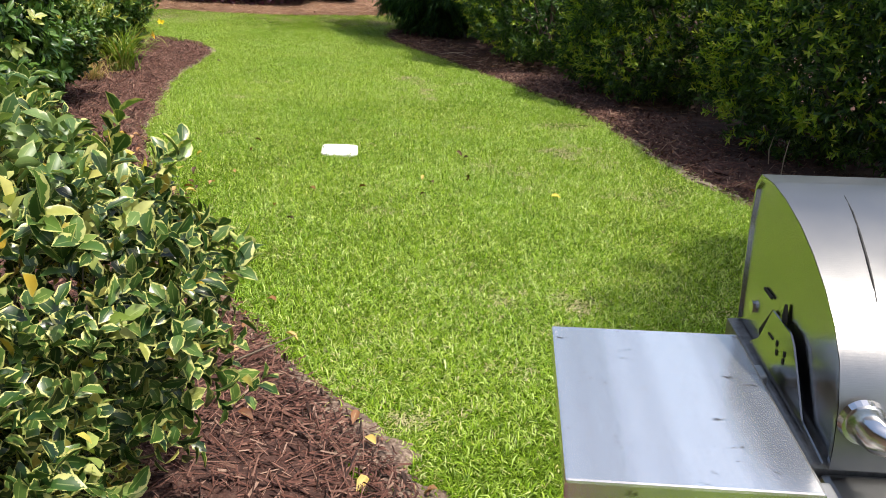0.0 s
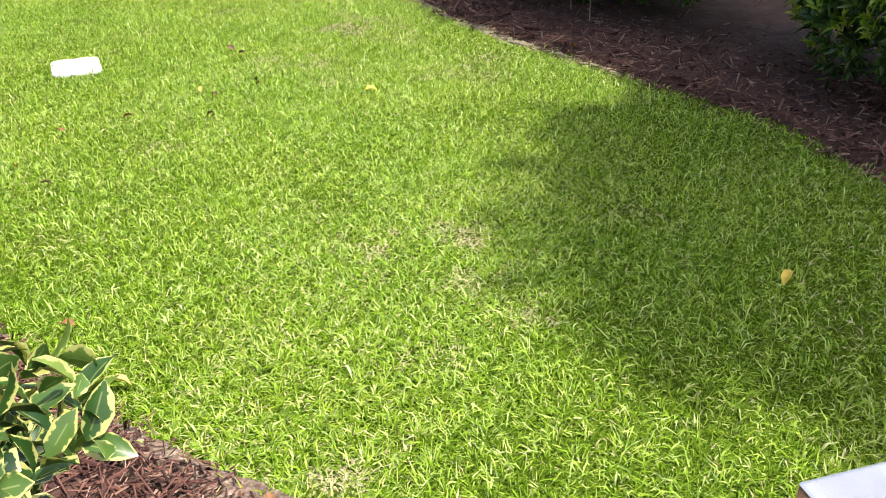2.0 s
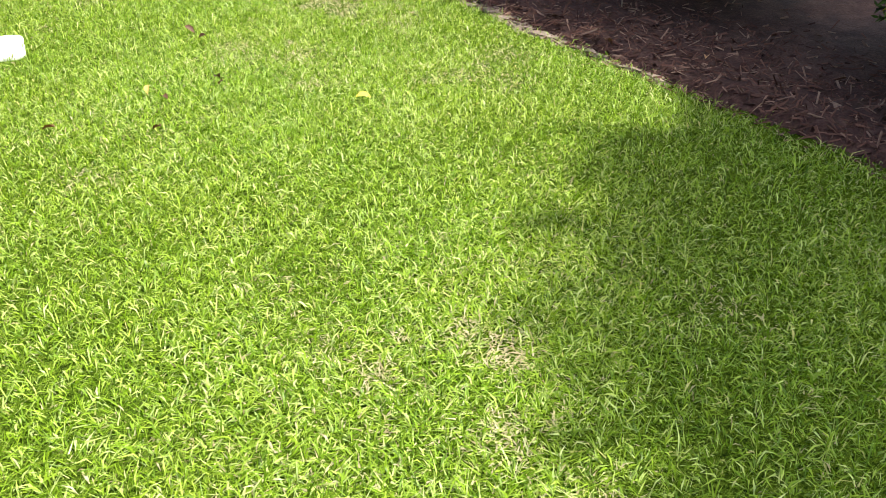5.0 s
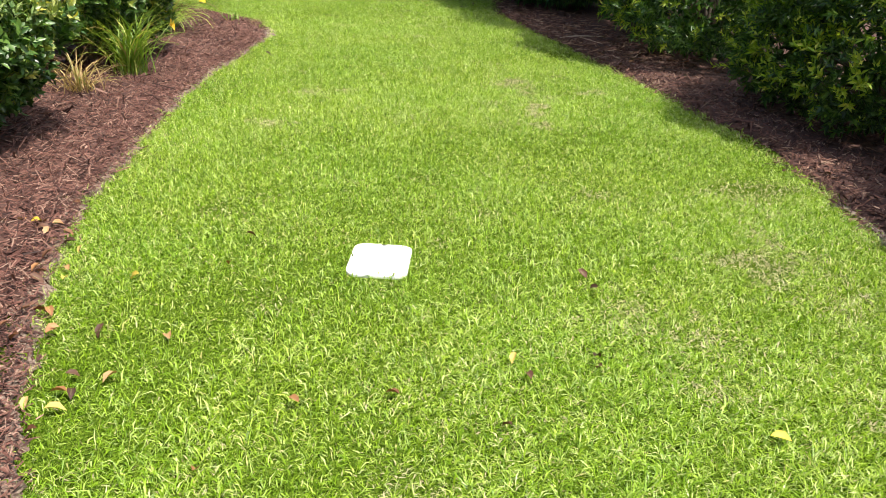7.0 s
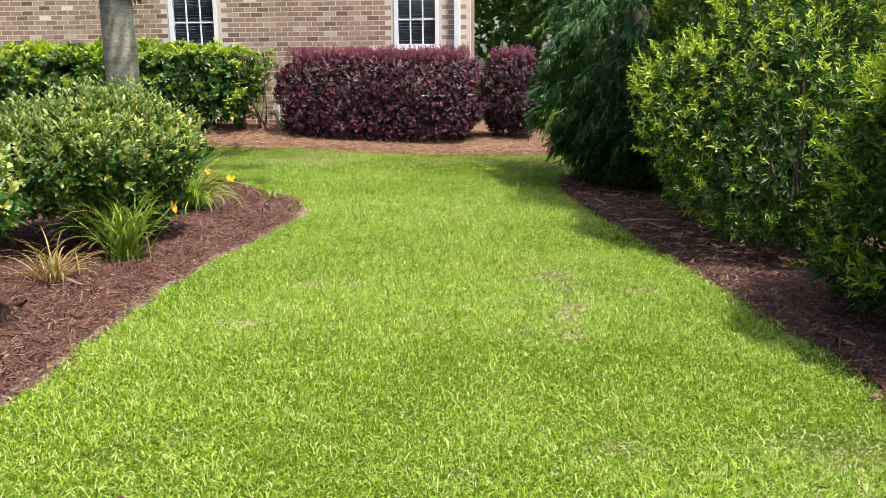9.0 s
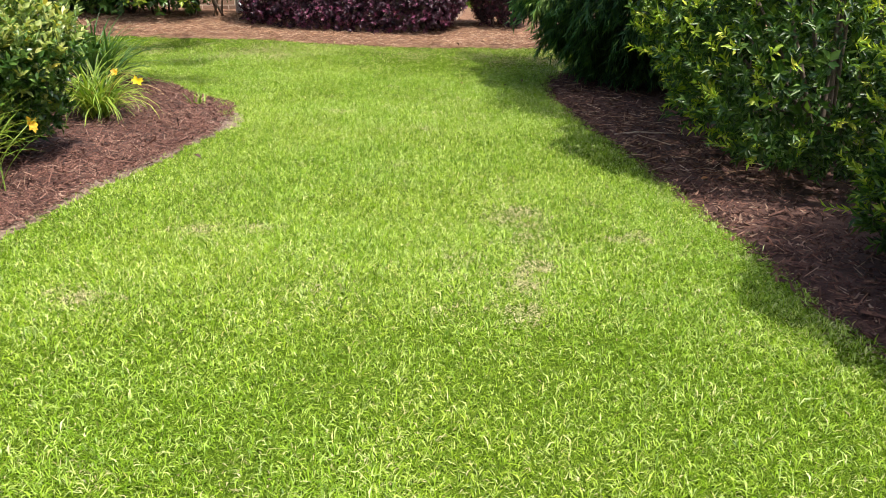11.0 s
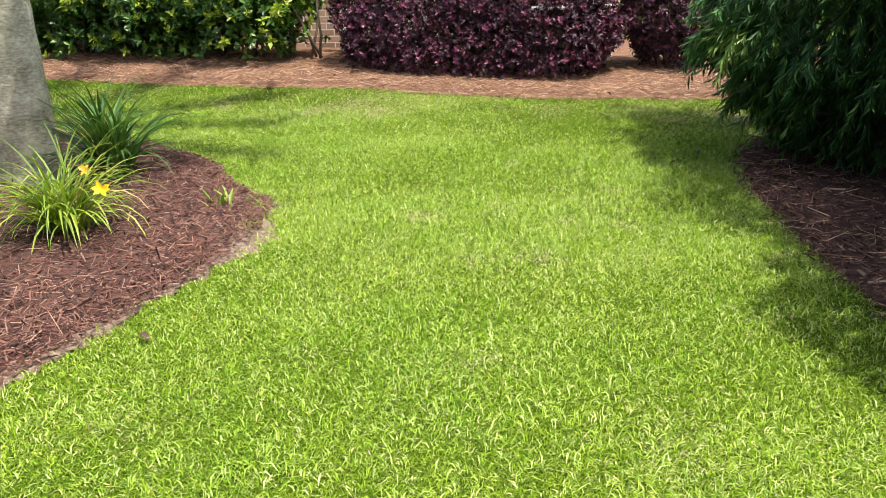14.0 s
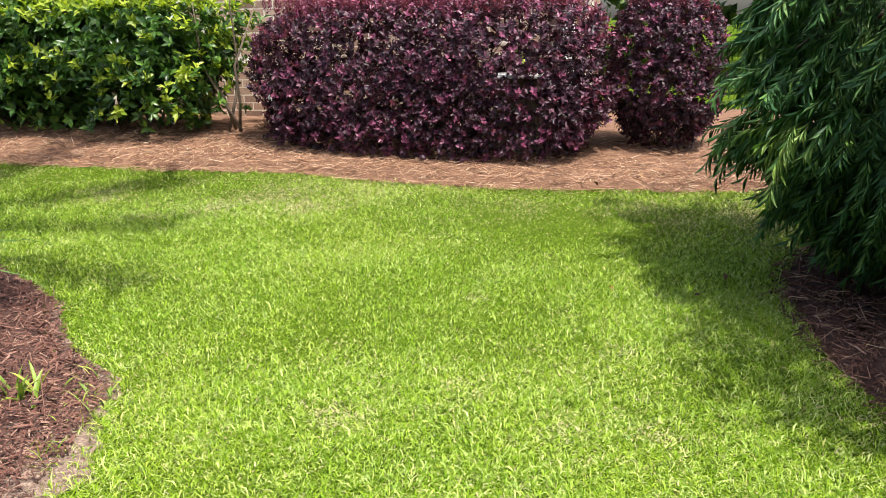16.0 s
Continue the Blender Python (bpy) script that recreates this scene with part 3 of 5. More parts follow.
def edge_strip(name, y0, y1, line, wide, label, mat):
    """Bare sandy soil along a bed's edge, wide(y) metres on either side of line(y)."""
    y = np.arange(y0, y1, 0.02)
    s = np.linspace(-1, 1, 15)
    half = wide(y) * np.clip(1.15 + 0.6 * smooth_noise(y * 5, 0 * y, 61) + 0.3 * smooth_noise(y * 17, 0 * y, 64), 0.25, 1.6)
    X = line(y)[:, None] + s[None] * half[:, None] + 0.022 * smooth_noise(y[:, None] * 14 + s[None] * 2, s[None] * 3 + 0 * y[:, None], 63)
    Y = np.repeat(y[:, None], 15, 1)
    lift = np.where(line(y) < 0, 0.022, 0.012)[:, None]
    Z = ground_z(Y, X) + lift - 0.026 * np.abs(s)[None] ** 3 + 0.004 * smooth_noise(X * 20, Y * 20, 62)
    tagged(new(name, grid_mesh(name, X, Y, Z, mat)), label, "bare soil", kind="structure")


edge_strip("left_soil_edge", 0.4, 12.6, lambda y: left_x(y) - 0.35 * dirt(y), lambda y: 0.55 * dirt(y) + 0.012, "strip of bare sandy soil between mulch and grass", SAND)
edge_strip("right_soil_edge", 3.4, 5.9, lambda y: right_x(y) + 0.01, lambda y: 0.02 + 0.045 * np.exp(-(((y - 4.35) / 0.5) ** 2)), "strip of pale sandy soil at the lawn edge", PALE_SAND)


def lawn(rng):
    """Places of grass blades on the lawn, drawn together into tufts; with the way from the tuft's heart."""
    n = 3700000
    x, y = rng.uniform(-7.5, 2.6, n), rng.uniform(0.2, 15.3, n)
    jit = np.abs(rng.normal(0, 0.03, n))
    edge = x - left_x(np.clip(y, -3, 12.69)) + 0.02 * smooth_noise(x * 16, y * 16, 8)
    keep = (np.where(y < 12.69, edge, 1) > -jit) & (right_x(y) - x > -jit) & (back_y(x) - y > -jit)
    keep &= ~((((np.abs(x + 0.043) / 0.107) ** 5 + (np.abs(y - 4.955) / 0.143) ** 5) < 1))
    keep &= (y > 11.5) | (x > -2.5)
    keep &= rng.random(n) < np.interp(y, [0, 10.5, 12.5, 15], [1.0, 1.0, 0.85, 0.78]) * np.interp(x, [-7.5, -4, -2], [0.35, 0.6, 1.0])
    x, y = x[keep], y[keep]
    cell = 0.026
    i, j = np.floor(x / cell), np.floor(y / cell)
    cxx = (i + 0.5 + 0.75 * np.sin(j * 12.9898 + i * 78.233)) * cell
    cyy = (j + 0.5 + 0.75 * np.sin(j * 39.346 + i * 11.135)) * cell
    own = np.sin(i * 127.1 + j * 311.7) * 43758.5453
    own = own - np.floor(own)
    pull = rng.uniform(0.0, 0.4, len(x))
    return x, y, x + (cxx - x) * pull, y + (cyy - y) * pull, own


# worn spots: x, y, radius, how dry
SPOTS = [(0.87, 8.66, 0.09, 0.90), (0.77, 8.43, 0.08, 0.60), (0.96, 8.40, 0.09, 0.70), (0.91, 8.10, 0.08, 0.60), (1.06, 8.08, 0.10, 0.50), (0.92, 7.84, 0.08, 0.90), (0.96, 7.78, 0.06, 1.00), (0.92, 7.56, 0.07, 0.80), (0.90, 7.30, 0.05, 0.90), (0.92, 7.18, 0.07, 0.80), (1.51, 8.30, 0.05, 0.70), (0.72, 9.16, 0.10, 0.40), (1.09, 10.24, 0.10, 0.30), (0.81, 8.51, 0.14, 0.60), (0.85, 7.57, 0.12, 0.40), (1.80, 6.00, 0.16, 0.80), (2.00, 6.08, 0.12, 0.70), (1.87, 6.01, 0.12, 0.80), (1.55, 5.0, 0.15, 0.80), (1.52, 5.09, 0.08, 0.90), (1.56, 4.87, 0.08, 0.80), (1.13, 4.38, 0.10, 0.50), (1.05, 4.04, 0.08, 0.50), (0.13, 4.36, 0.06, 0.50), (-0.09, 12.58, 0.10, 0.90), (0.18, 12.18, 0.10, 0.40), (0.37, 11.44, 0.10, 0.60), (-1.13, 13.83, 0.16, 0.35), (-0.44, 14.41, 0.20, 0.60), (-0.80, 14.25, 0.15, 0.45), (-0.19, 14.42, 0.15, 0.50), (-1.03, 14.50, 0.12, 0.50), (-2.75, 14.35, 0.12, 0.50), (-3.17, 13.75, 0.10, 0.50), (0.73, 1.73, 0.08, 0.70), (0.01, 1.40, 0.05, 0.90), (0.40, 1.23, 0.04, 0.80), (0.68, 1.98, 0.07, 0.50), (0.42, 2.44, 0.07, 0.50), (0.42, 1.69, 0.06, 0.40), (0.58, 1.24, 0.05, 0.50), (1.52, 1.49, 0.03, 0.60), (1.93, 6.05, 0.10, 0.70), (1.55, 5.11, 0.07, 0.80), (1.44, 3.12, 0.08, 0.60), (0.46, 2.71, 0.08, 0.40)]

spot_rng = np.random.default_rng(77)
SPOTS += [(spot_rng.uniform(-6, 1.4), spot_rng.uniform(14.0, 14.75), spot_rng.uniform(0.08, 0.22), spot_rng.uniform(0.3, 0.7)) for _ in range(34)]
SPOTS += [(spot_rng.uniform(-1.2, 2.0), spot_rng.uniform(1.0, 13.0), spot_rng.uniform(0.04, 0.12), spot_rng.uniform(0.4, 0.9)) for _ in range(70)]


def grass():
    rng = np.random.default_rng(11)
    x0, y0, x, y, own = lawn(rng)
    away = np.arctan2(y0 - y, x0 - x)
    dry = np.interp(y, [7, 12], [0.08, 0.12]) + 0.10 * smooth_noise(x * 2.2, y * 2.2, 21)
    lumpy = 1 + 0.75 * smooth_noise(x * 9, y * 9, 5) + 0.3 * smooth_noise(x * 23, y * 23, 6)
    order = np.argsort(y)
    ysort = y[order]
    for sx_, sy_, r, a in SPOTS:
        i = order[np.searchsorted(ysort, sy_ - 3 * r) : np.searchsorted(ysort, sy_ + 3 * r)]
        dry[i] += a * np.exp(-(((x[i] - sx_) ** 2 + (y[i] - sy_) ** 2) / r**2) * lumpy[i])
    bare = np.minimum(x - left_x(np.clip(y, -3, 12.69)), right_x(y) - x)
    dry += 0.34 * np.clip((y - 13.6) / 0.8, 0, 1)
    dry += 0.35 * np.exp(-np.clip(np.where(y > 12.69, 9, bare), 0, 9) / 0.05)
    thin = rng.random(len(x)) > np.clip(dry - 0.9, 0, 0.2)
    x, y, dry, away, own = x[thin], y[thin], dry[thin], away[thin], own[thin]
    n = len(x)
    isdry = (rng.random(n) < np.clip(dry, 0.03, 0.95)).astype(float)
    tall = 1 + 0.09 * smooth_noise(x * 1.3, y * 1.3, 31) + 0.12 * smooth_noise(x * 7, y * 7, 32)
    bent = rng.random(n) < np.interp(y, [0, 11, 13], [0.24, 0.20, 0.05])
    h = rng.gamma(10, 0.0036, n) * tall * (1 - 0.35 * isdry) * np.where(bent, 1.08, 0.92)
    w = rng.uniform(0.0013, 0.0027, n) * np.interp(y, [0, 10.5, 15], [1.0, 1.0, 1.45])
    a, turn = away + rng.normal(0, 1.1, n), rng.uniform(0, 2 * np.pi, n)
    lean = np.clip(rng.normal(0.72, 0.36, n), 0.02, 1.35) + 0.3 * isdry
    side = np.stack([np.cos(turn), np.sin(turn), 0 * turn], 1) * w[:, None]
    way = np.stack([np.cos(a), np.sin(a), 0 * a], 1)
    base = np.stack([x, y, ground_z(y, x) - 0.004], 1)
    up = np.array([0, 0, 1.0])
    mid = base + way * (h * np.sin(lean) * 0.5)[:, None] + up * (h * np.cos(lean) * 0.62)[:, None]
    tip = base + way * (h * np.sin(lean + 0.4) * 1.05)[:, None] + up * (np.maximum(h * np.cos(lean + 0.4), 0.006) * 0.95)[:, None]
    vigour = np.clip(0.45 + 0.52 * (own - 0.5) + 0.12 * smooth_noise(x * 6, y * 6, 23) + rng.normal(0, 0.10, n), 0.01, 0.99)
    near, far = np.flatnonzero(bent), np.flatnonzero(~bent)
    v = np.concatenate([np.stack([base, mid - side * 1.15, mid + side * 1.15, tip], 1)[near].reshape(-1, 3), np.stack([base - side * 1.2, base + side * 1.2, tip], 1)[far].reshape(-1, 3)])
    t = np.concatenate([(np.array([(0, 2, 1), (1, 2, 3)])[None] + (np.arange(len(near)) * 4)[:, None, None]).reshape(-1, 3), np.arange(len(far) * 3).reshape(-1, 3) + 4 * len(near)])
    uv = np.stack([np.concatenate([np.repeat(q[near], 4), np.repeat(q[far], 3)]) for q in (vigour, isdry)], 1)
    ob = new("grass", mesh_of("grass", v, t, GRASS, uv))
    return tagged(ob, "short bright green lawn grass with thin dry tan spots", "grass", kind="stuff")


grass()


def chips(name, x, y, z0, length, width, mat, label, category, seed, tilt=0.35, rise=0.012):
    """Loose strips with a ridge, lying every way."""
    rng = np.random.default_rng(seed)
    n = len(x)
    a = rng.uniform(0, 2 * np.pi, n)
    L, W = length * rng.lognormal(0, 0.4, n), width * rng.lognormal(0, 0.35, n)
    t = rng.normal(0, tilt, n)
    d = np.stack([np.cos(a) * np.cos(t), np.sin(a) * np.cos(t), np.sin(t)], 1)
    s = np.stack([-np.sin(a), np.cos(a), rng.normal(0, 0.5, n)], 1)
    c = np.stack([x, y, z0 + rng.uniform(0, rise, n) + np.abs(np.sin(t)) * L * 0.3], 1)
    e = d * (L / 2)[:, None]
    f = s * (W / 2)[:, None]
    r = np.array([0, 0, 1]) * (W * 0.45)[:, None]
    v = np.stack([c - e - f, c + e - f * 0.6, c + e * 0.9 + r, c - e * 0.9 + r, c + e + f * 0.6, c - e + f], 1).reshape(-1, 3)
    tt = np.array([(0, 1, 2), (0, 2, 3), (3, 2, 4), (3, 4, 5)])
    t = (tt[None] + (np.arange(n) * 6)[:, None, None]).reshape(-1, 3)
    return tagged(new(name, mesh_of(name, v, t, mat, smooth=False)), label, category, kind="stuff")


rng = np.random.default_rng(5)
cy = rng.uniform(0.2, 12.6, 50000)
cx = left_x(cy) - 0.75 * dirt(cy) - np.where(rng.random(len(cy)) < 0.5, np.abs(rng.normal(0, 0.4, len(cy))), rng.uniform(0, 1.9, len(cy))) + rng.normal(0.01, 0.03, len(cy))
chips("bark_mulch", cx, cy, lie(cx) + 0.026 * np.clip((left_x(cy) - cx) / 0.12, 0.1, 1) + 0.012 * smooth_noise(cx * 2.4, cy * 2.4, 12), 0.056, 0.0048, CHIP, "loose shredded reddish-brown bark mulch strips", "mulch", 6)
cy = np.concatenate([rng.uniform(0.4, 12.4, 9000), rng.normal(10.95, 0.22, 1500)])
cx = left_x(cy) + np.concatenate([rng.normal(-0.01, 0.035, 9000) - 0.4 * dirt(cy[:9000]), rng.uniform(-0.2, 0.03, 1500)])
chips("bark_mulch", cx, cy, lie(cx) + 0.022, 0.022, 0.0050, CHIP, "small bark mulch bits strewn over the lawn edge", "mulch", 16)
cy = rng.uniform(0.4, 14.4, 18000)
cx = right_x(cy) + np.abs(rng.normal(0, 0.5, len(cy))) + rng.normal(-0.02, 0.03, len(cy))
chips("bark_mulch", cx, cy, ground_z(cy, cx) + 0.026 * np.clip((cx - right_x(cy)) / 0.12, 0.1, 1) + 0.012 * smooth_noise(cx * 2.4, cy * 2.4, 12), 0.044, 0.0078, CHIP_DARK, "dark brown bark mulch and litter below tall shrubs", "mulch", 7)
cx = rng.uniform(-7.0, 2.2, 19000)
cy = back_y(cx) + np.abs(rng.normal(0, 0.7, len(cx))) - 0.04
chips("pine_straw", cx, cy, ground_z(cy, cx) + 0.036 * np.clip((cy - back_y(cx)) / 0.12, 0.15, 1), 0.075, 0.0034, NEEDLE, "loose orange-brown pine straw needles", "pine straw", 8, 0.22, 0.03)
cy = rng.uniform(9.5, 14.5, 450)
cx = right_x(cy) + np.abs(rng.normal(0, 0.5, len(cy)))
chips("pine_straw", cx, cy, ground_z(cy, cx) + 0.03, 0.14, 0.004, NEEDLE, "sparse pine needles on the shaded mulch", "pine straw", 9, 0.14, 0.02)


# ---- houses ----
COURSE, BRICK_L = 0.079, 0.203


def brick_mesh(name, mats):
    bm = box((-0.0945, -0.05, -0.0325), (0.0945, 0.05, 0.0325))
    me = bpy.data.meshes.new(name)
    bm.to_mesh(me)
    bm.free()
    me.materials.append(mats)
    return me


def brickwork(wall, m, x0, x1, z0, z1, holes, near, mat, rest, seed, size=1.0):
    """Running-bond bricks, a little proud of the wall face, in the frame m (x along, -y out). Those inside near are pieces."""
    rng = np.random.default_rng(seed)
    data, far = brick_mesh("brick", mat), []
    long, high = BRICK_L * size, COURSE * size
    count = 0
    row = 0
    z = z0
    while z + high <= z1:
        x = x0 + (long / 2 if row % 2 else 0)
        while x + long - 0.013 <= x1:
            c = (x + 0.475 * long, z + high / 2)
            if not any(a - 0.1 < c[0] < b + 0.1 and e - 0.03 < c[1] < g + 0.03 for a, b, e, g in holes):
                at = m @ Matrix.Translation((c[0] + rng.normal(0, 0.001), 0.0486 + rng.normal(0, 0.0003), c[1] + rng.normal(0, 0.0008))) @ Matrix.Diagonal((size, 1, size, 1))
                if count < 300 and near[0] < c[0] < near[1] and near[2] < c[1] < near[3]:
                    ob = new("brick", data)
                    ob.parent, ob.matrix_world = wall, at
                    count += 1
                else:
                    far.append(at)
            x += long
        z += high
        row += 1
    cube = np.array([(a, b, c) for a in (-0.0945, 0.0945) for b in (-0.05, 0.05) for c in (-0.0325, 0.0325)])
    tri = np.array([(0, 1, 3), (0, 3, 2), (4, 6, 7), (4, 7, 5), (0, 4, 5), (0, 5, 1), (2, 3, 7), (2, 7, 6), (0, 2, 6), (0, 6, 4), (1, 5, 7), (1, 7, 3)])
    M = np.array([np.array(a) for a in far])
    v = np.einsum("nij,kj->nki", M[:, :3, :3], cube) + M[:, None, :3, 3]
    t = (tri[None] + (np.arange(len(M)) * 8)[:, None, None]).reshape(-1, 3)
    ob = new("brickwork", mesh_of("brickwork", v.reshape(-1, 3), t, rest, smooth=False))
    ob.parent, ob.matrix_parent_inverse = wall, wall.matrix_world.inverted()
    tagged(ob, kind="stuff")


def wall_boxes(x0, x1, z0, z1, holes, thick=0.2, front=0.0):
    """A wall along x from y = front inwards, one closed mesh, with openings that go through."""
    cx_ = sorted({x0, x1, *(h[0] for h in holes), *(h[1] for h in holes)})
    cz_ = sorted({z0, z1, *(h[2] for h in holes), *(h[3] for h in holes)})
    bm = bmesh.new()
    v = {}

    def at(i, k, y):
        if (i, k, y) not in v:
            v[i, k, y] = bm.verts.new((cx_[i], y, cz_[k]))
        return v[i, k, y]

    def solid(i, k):
        if not (0 <= i < len(cx_) - 1 and 0 <= k < len(cz_) - 1):
            return False
        mx, mz = (cx_[i] + cx_[i + 1]) / 2, (cz_[k] + cz_[k + 1]) / 2
        return not any(a < mx < b and e < mz < g for a, b, e, g in holes)

    f, r = front, thick
    for i in range(len(cx_) - 1):
        for k in range(len(cz_) - 1):
            if not solid(i, k):
                continue
            bm.faces.new((at(i, k, f), at(i + 1, k, f), at(i + 1, k + 1, f), at(i, k + 1, f)))
            bm.faces.new((at(i, k, r), at(i, k + 1, r), at(i + 1, k + 1, r), at(i + 1, k, r)))
            for di, dk, a, b in ((-1, 0, (i, k), (i, k + 1)), (1, 0, (i + 1, k + 1), (i + 1, k)), (0, -1, (i + 1, k), (i, k)), (0, 1, (i, k + 1), (i + 1, k + 1))):
                if not solid(i + di, k + dk):
                    bm.faces.new((at(*a, f), at(*b, f), at(*b, r), at(*a, r)))
    bmesh.ops.recalc_face_normals(bm, faces=bm.faces)
    return bm


def sash_window(house, m, a, b, z0, z1, columns, rows, blinds=True):
    """A white sash window in the opening a..b, z0..z1 of a wall along x."""
    win = new("window")
    win.parent, win.matrix_world = house, m
    tagged(win, "white-framed sash window with divided panes and dark blinds" if blinds else "white-framed sash window with pale glass and one centre bar")
    w = 0.06
    bm = wall_boxes(a, b, z0, z1, [(a + w, b - w, z0 + w, z1 - w)], 0.09, -0.015)
    part("frame", bm, WHITE_PAINT, win)
    part("sill", box((a - 0.03, -0.05, z0 - 0.035), (b + 0.03, 0.0, z0 - 0.002), 0.006), WHITE_PAINT, win)
    xs_ = np.linspace(a + w, b - w, columns + 1)
    zs_ = np.linspace(z0 + w, z1 - w, rows + 1)
    for x in xs_[1:-1]:
        part("muntin", box((x - 0.011, 0.012, z0 + w), (x + 0.011, 0.036, z1 - w), 0.003), WHITE_PAINT, win)
    for i, z in enumerate(zs_[1:-1]):
        t = 0.024 if (i + 1) * 2 == rows else 0.011
        for p, q in zip(xs_, xs_[1:]):
            part("muntin", box((p + 0.0115, 0.010, z - t), (q - 0.0115, 0.038, z + t), 0.003), WHITE_PAINT, win)
    for p, q in zip(xs_, xs_[1:]):
        for r, s in zip(zs_, zs_[1:]):
            pane = part("pane", box((p + 0.001, 0.022, r + 0.001), (q - 0.001, 0.027, s - 0.001)), GLASS if blinds else PALE_GLASS, win)
            pane.visible_shadow = False
    if blinds:
        bm = bmesh.new()
        for z in np.arange(z0 + w + 0.02, z1 - w, 0.045):
            bmesh.ops.create_cube(bm, size=1, matrix=Matrix.Translation(((a + b) / 2, 0.10, z)) @ pose(0, 0, 0, 28) @ Matrix.Diagonal((b - a - 0.02, 0.045, 0.003, 1)))
        part("blind", bm, BLIND, win, "dark horizontal blind slats")
    else:
        part("curtain", box((a + 0.02, 0.12, z0), (b - 0.02, 0.13, z1)), CURTAIN, win, "grey drawn curtain")
    return win


def hip_roof(house, x0, x1, y0, y1, z, rise, over):
    bm = bmesh.new()
    a, b, c, d = x0 - over, x1 + over, y0 - over, y1 + over
    k = min(b - a, d - c) / 2
    low = [bm.verts.new(p) for p in ((a, c, z), (b, c, z), (b, d, z), (a, d, z))]
    mid = [bm.verts.new(p) for p in ((a, c, z + 0.14), (b, c, z + 0.14), (b, d, z + 0.14), (a, d, z + 0.14))]
    if b - a > d - c:
        r = [bm.verts.new((a + k, (c + d) / 2, z + rise)), bm.verts.new((b - k, (c + d) / 2, z + rise))]
        tops = [(mid[0], mid[1], r[1], r[0]), (mid[1], mid[2], r[1]), (mid[2], mid[3], r[0], r[1]), (mid[3], mid[0], r[0])]
    else:
        r = [bm.verts.new(((a + b) / 2, c + k, z + rise)), bm.verts.new(((a + b) / 2, d - k, z + rise))]
        tops = [(mid[0], mid[1], r[0]), (mid[1], mid[2], r[1], r[0]), (mid[2], mid[3], r[1]), (mid[3], mid[0], r[0], r[1])]
    bm.faces.new(low[::-1])
    for i in range(4):
        bm.faces.new((low[i], low[(i + 1) % 4], mid[(i + 1) % 4], mid[i]))
    for f in tops:
        bm.faces.new(f)
    part("roof", bm, SHINGLE, house)


def back_house():
    """The tan brick house behind the hedges; its front faces the lawn."""
    X0, X1, Y, Z0, Z1 = -11.0, -0.293, 16.80, 0.2, 3.80
    house = thing("house", "single-storey tan brick house with white windows", "house", (0, 0, 0))
    holes = [(-5.293, -4.471, 1.72, 3.40), (-1.523, -0.798, 1.72, 3.40)]
    m = Matrix.Translation((0, Y, 0))
    wall = part("wall", wall_boxes(X0, X1, Z0, Z1, holes), MORTAR, house, "tan brick wall with pale mortar joints")
    wall.matrix_world = m
    for lo, hi in (((X1 - 0.2, Y + 0.203), (X1, Y + 0.9)), ((X1 - 2.4, Y + 0.903), (X1, Y + 1.1)), ((X1 - 2.6, Y + 1.103), (X1 - 2.4, Y + 8.797)), ((X0, Y + 0.203), (X0 + 0.2, Y + 9)), ((X0 + 0.203, Y + 8.8), (X1 - 2.4, Y + 9))):
        part("wall", box((*lo, Z0), (*hi, Z1)), TAN_WALL, house)
    hip_roof(house, X0, X1, Y, Y + 9, Z1, 2.6, 0.12)
    for a, b, e, g in holes:
        sash_window(house, m, a, b, e, g, 3, 4)
    part("downspout", box((-0.547, Y - 0.10, 0.3), (-0.445, Y - 0.012, Z1 - 0.02), 0.012), WHITE_PAINT, house, "white square downspout at the corner")
    bpy.context.view_layer.update()
    brickwork(wall, m, X0, X1 + 0.01, Z0 + 0.3, Z1, holes, (-4.4, -1.6, 1.6, 2.5), BRICK, BRICK_REST, 2)


def side_house():
    """The brown brick wall beside the left bed, its corner towards the back lawn."""
    at, turn, X0, Z0, Z1, D = (-3.55, 9.02, 0.0), 99, -11.0, 0.1, 2.88, 7.0
    house = thing("house", "brown brick house wall with a pale sash window", "house", at, turn)
    m = pose(*at, 0, 0, turn)
    holes = [(-2.38, -1.846, 1.12, 1.98)]
    bpy.context.view_layer.update()
    wall = part("wall", wall_boxes(X0, 0, Z0, Z1, holes), MORTAR_BROWN, house, "brown brick wall with sandy mortar joints")
    for lo, hi in (((-0.2, 0.203), (0, D)), ((X0, 0.203), (X0 + 0.2, D)), ((X0 + 0.203, D - 0.2), (-0.203, D))):
        part("wall", box((*lo, Z0), (*hi, Z1)), BRICK_BROWN_REST, house)
    hip_roof(house, X0, 0, 0, D, Z1, 2.4, 0.5)
    sash_window(house, m, *holes[0], 2, 2, blinds=False)
    bpy.context.view_layer.update()
    brickwork(wall, m, X0, 0.01, Z0, Z1, holes, (-3.2, 0.02, 0.95, 2.05), BRICK_BROWN, BRICK_BROWN_REST, 3, 0.94)


back_house()
side_house()


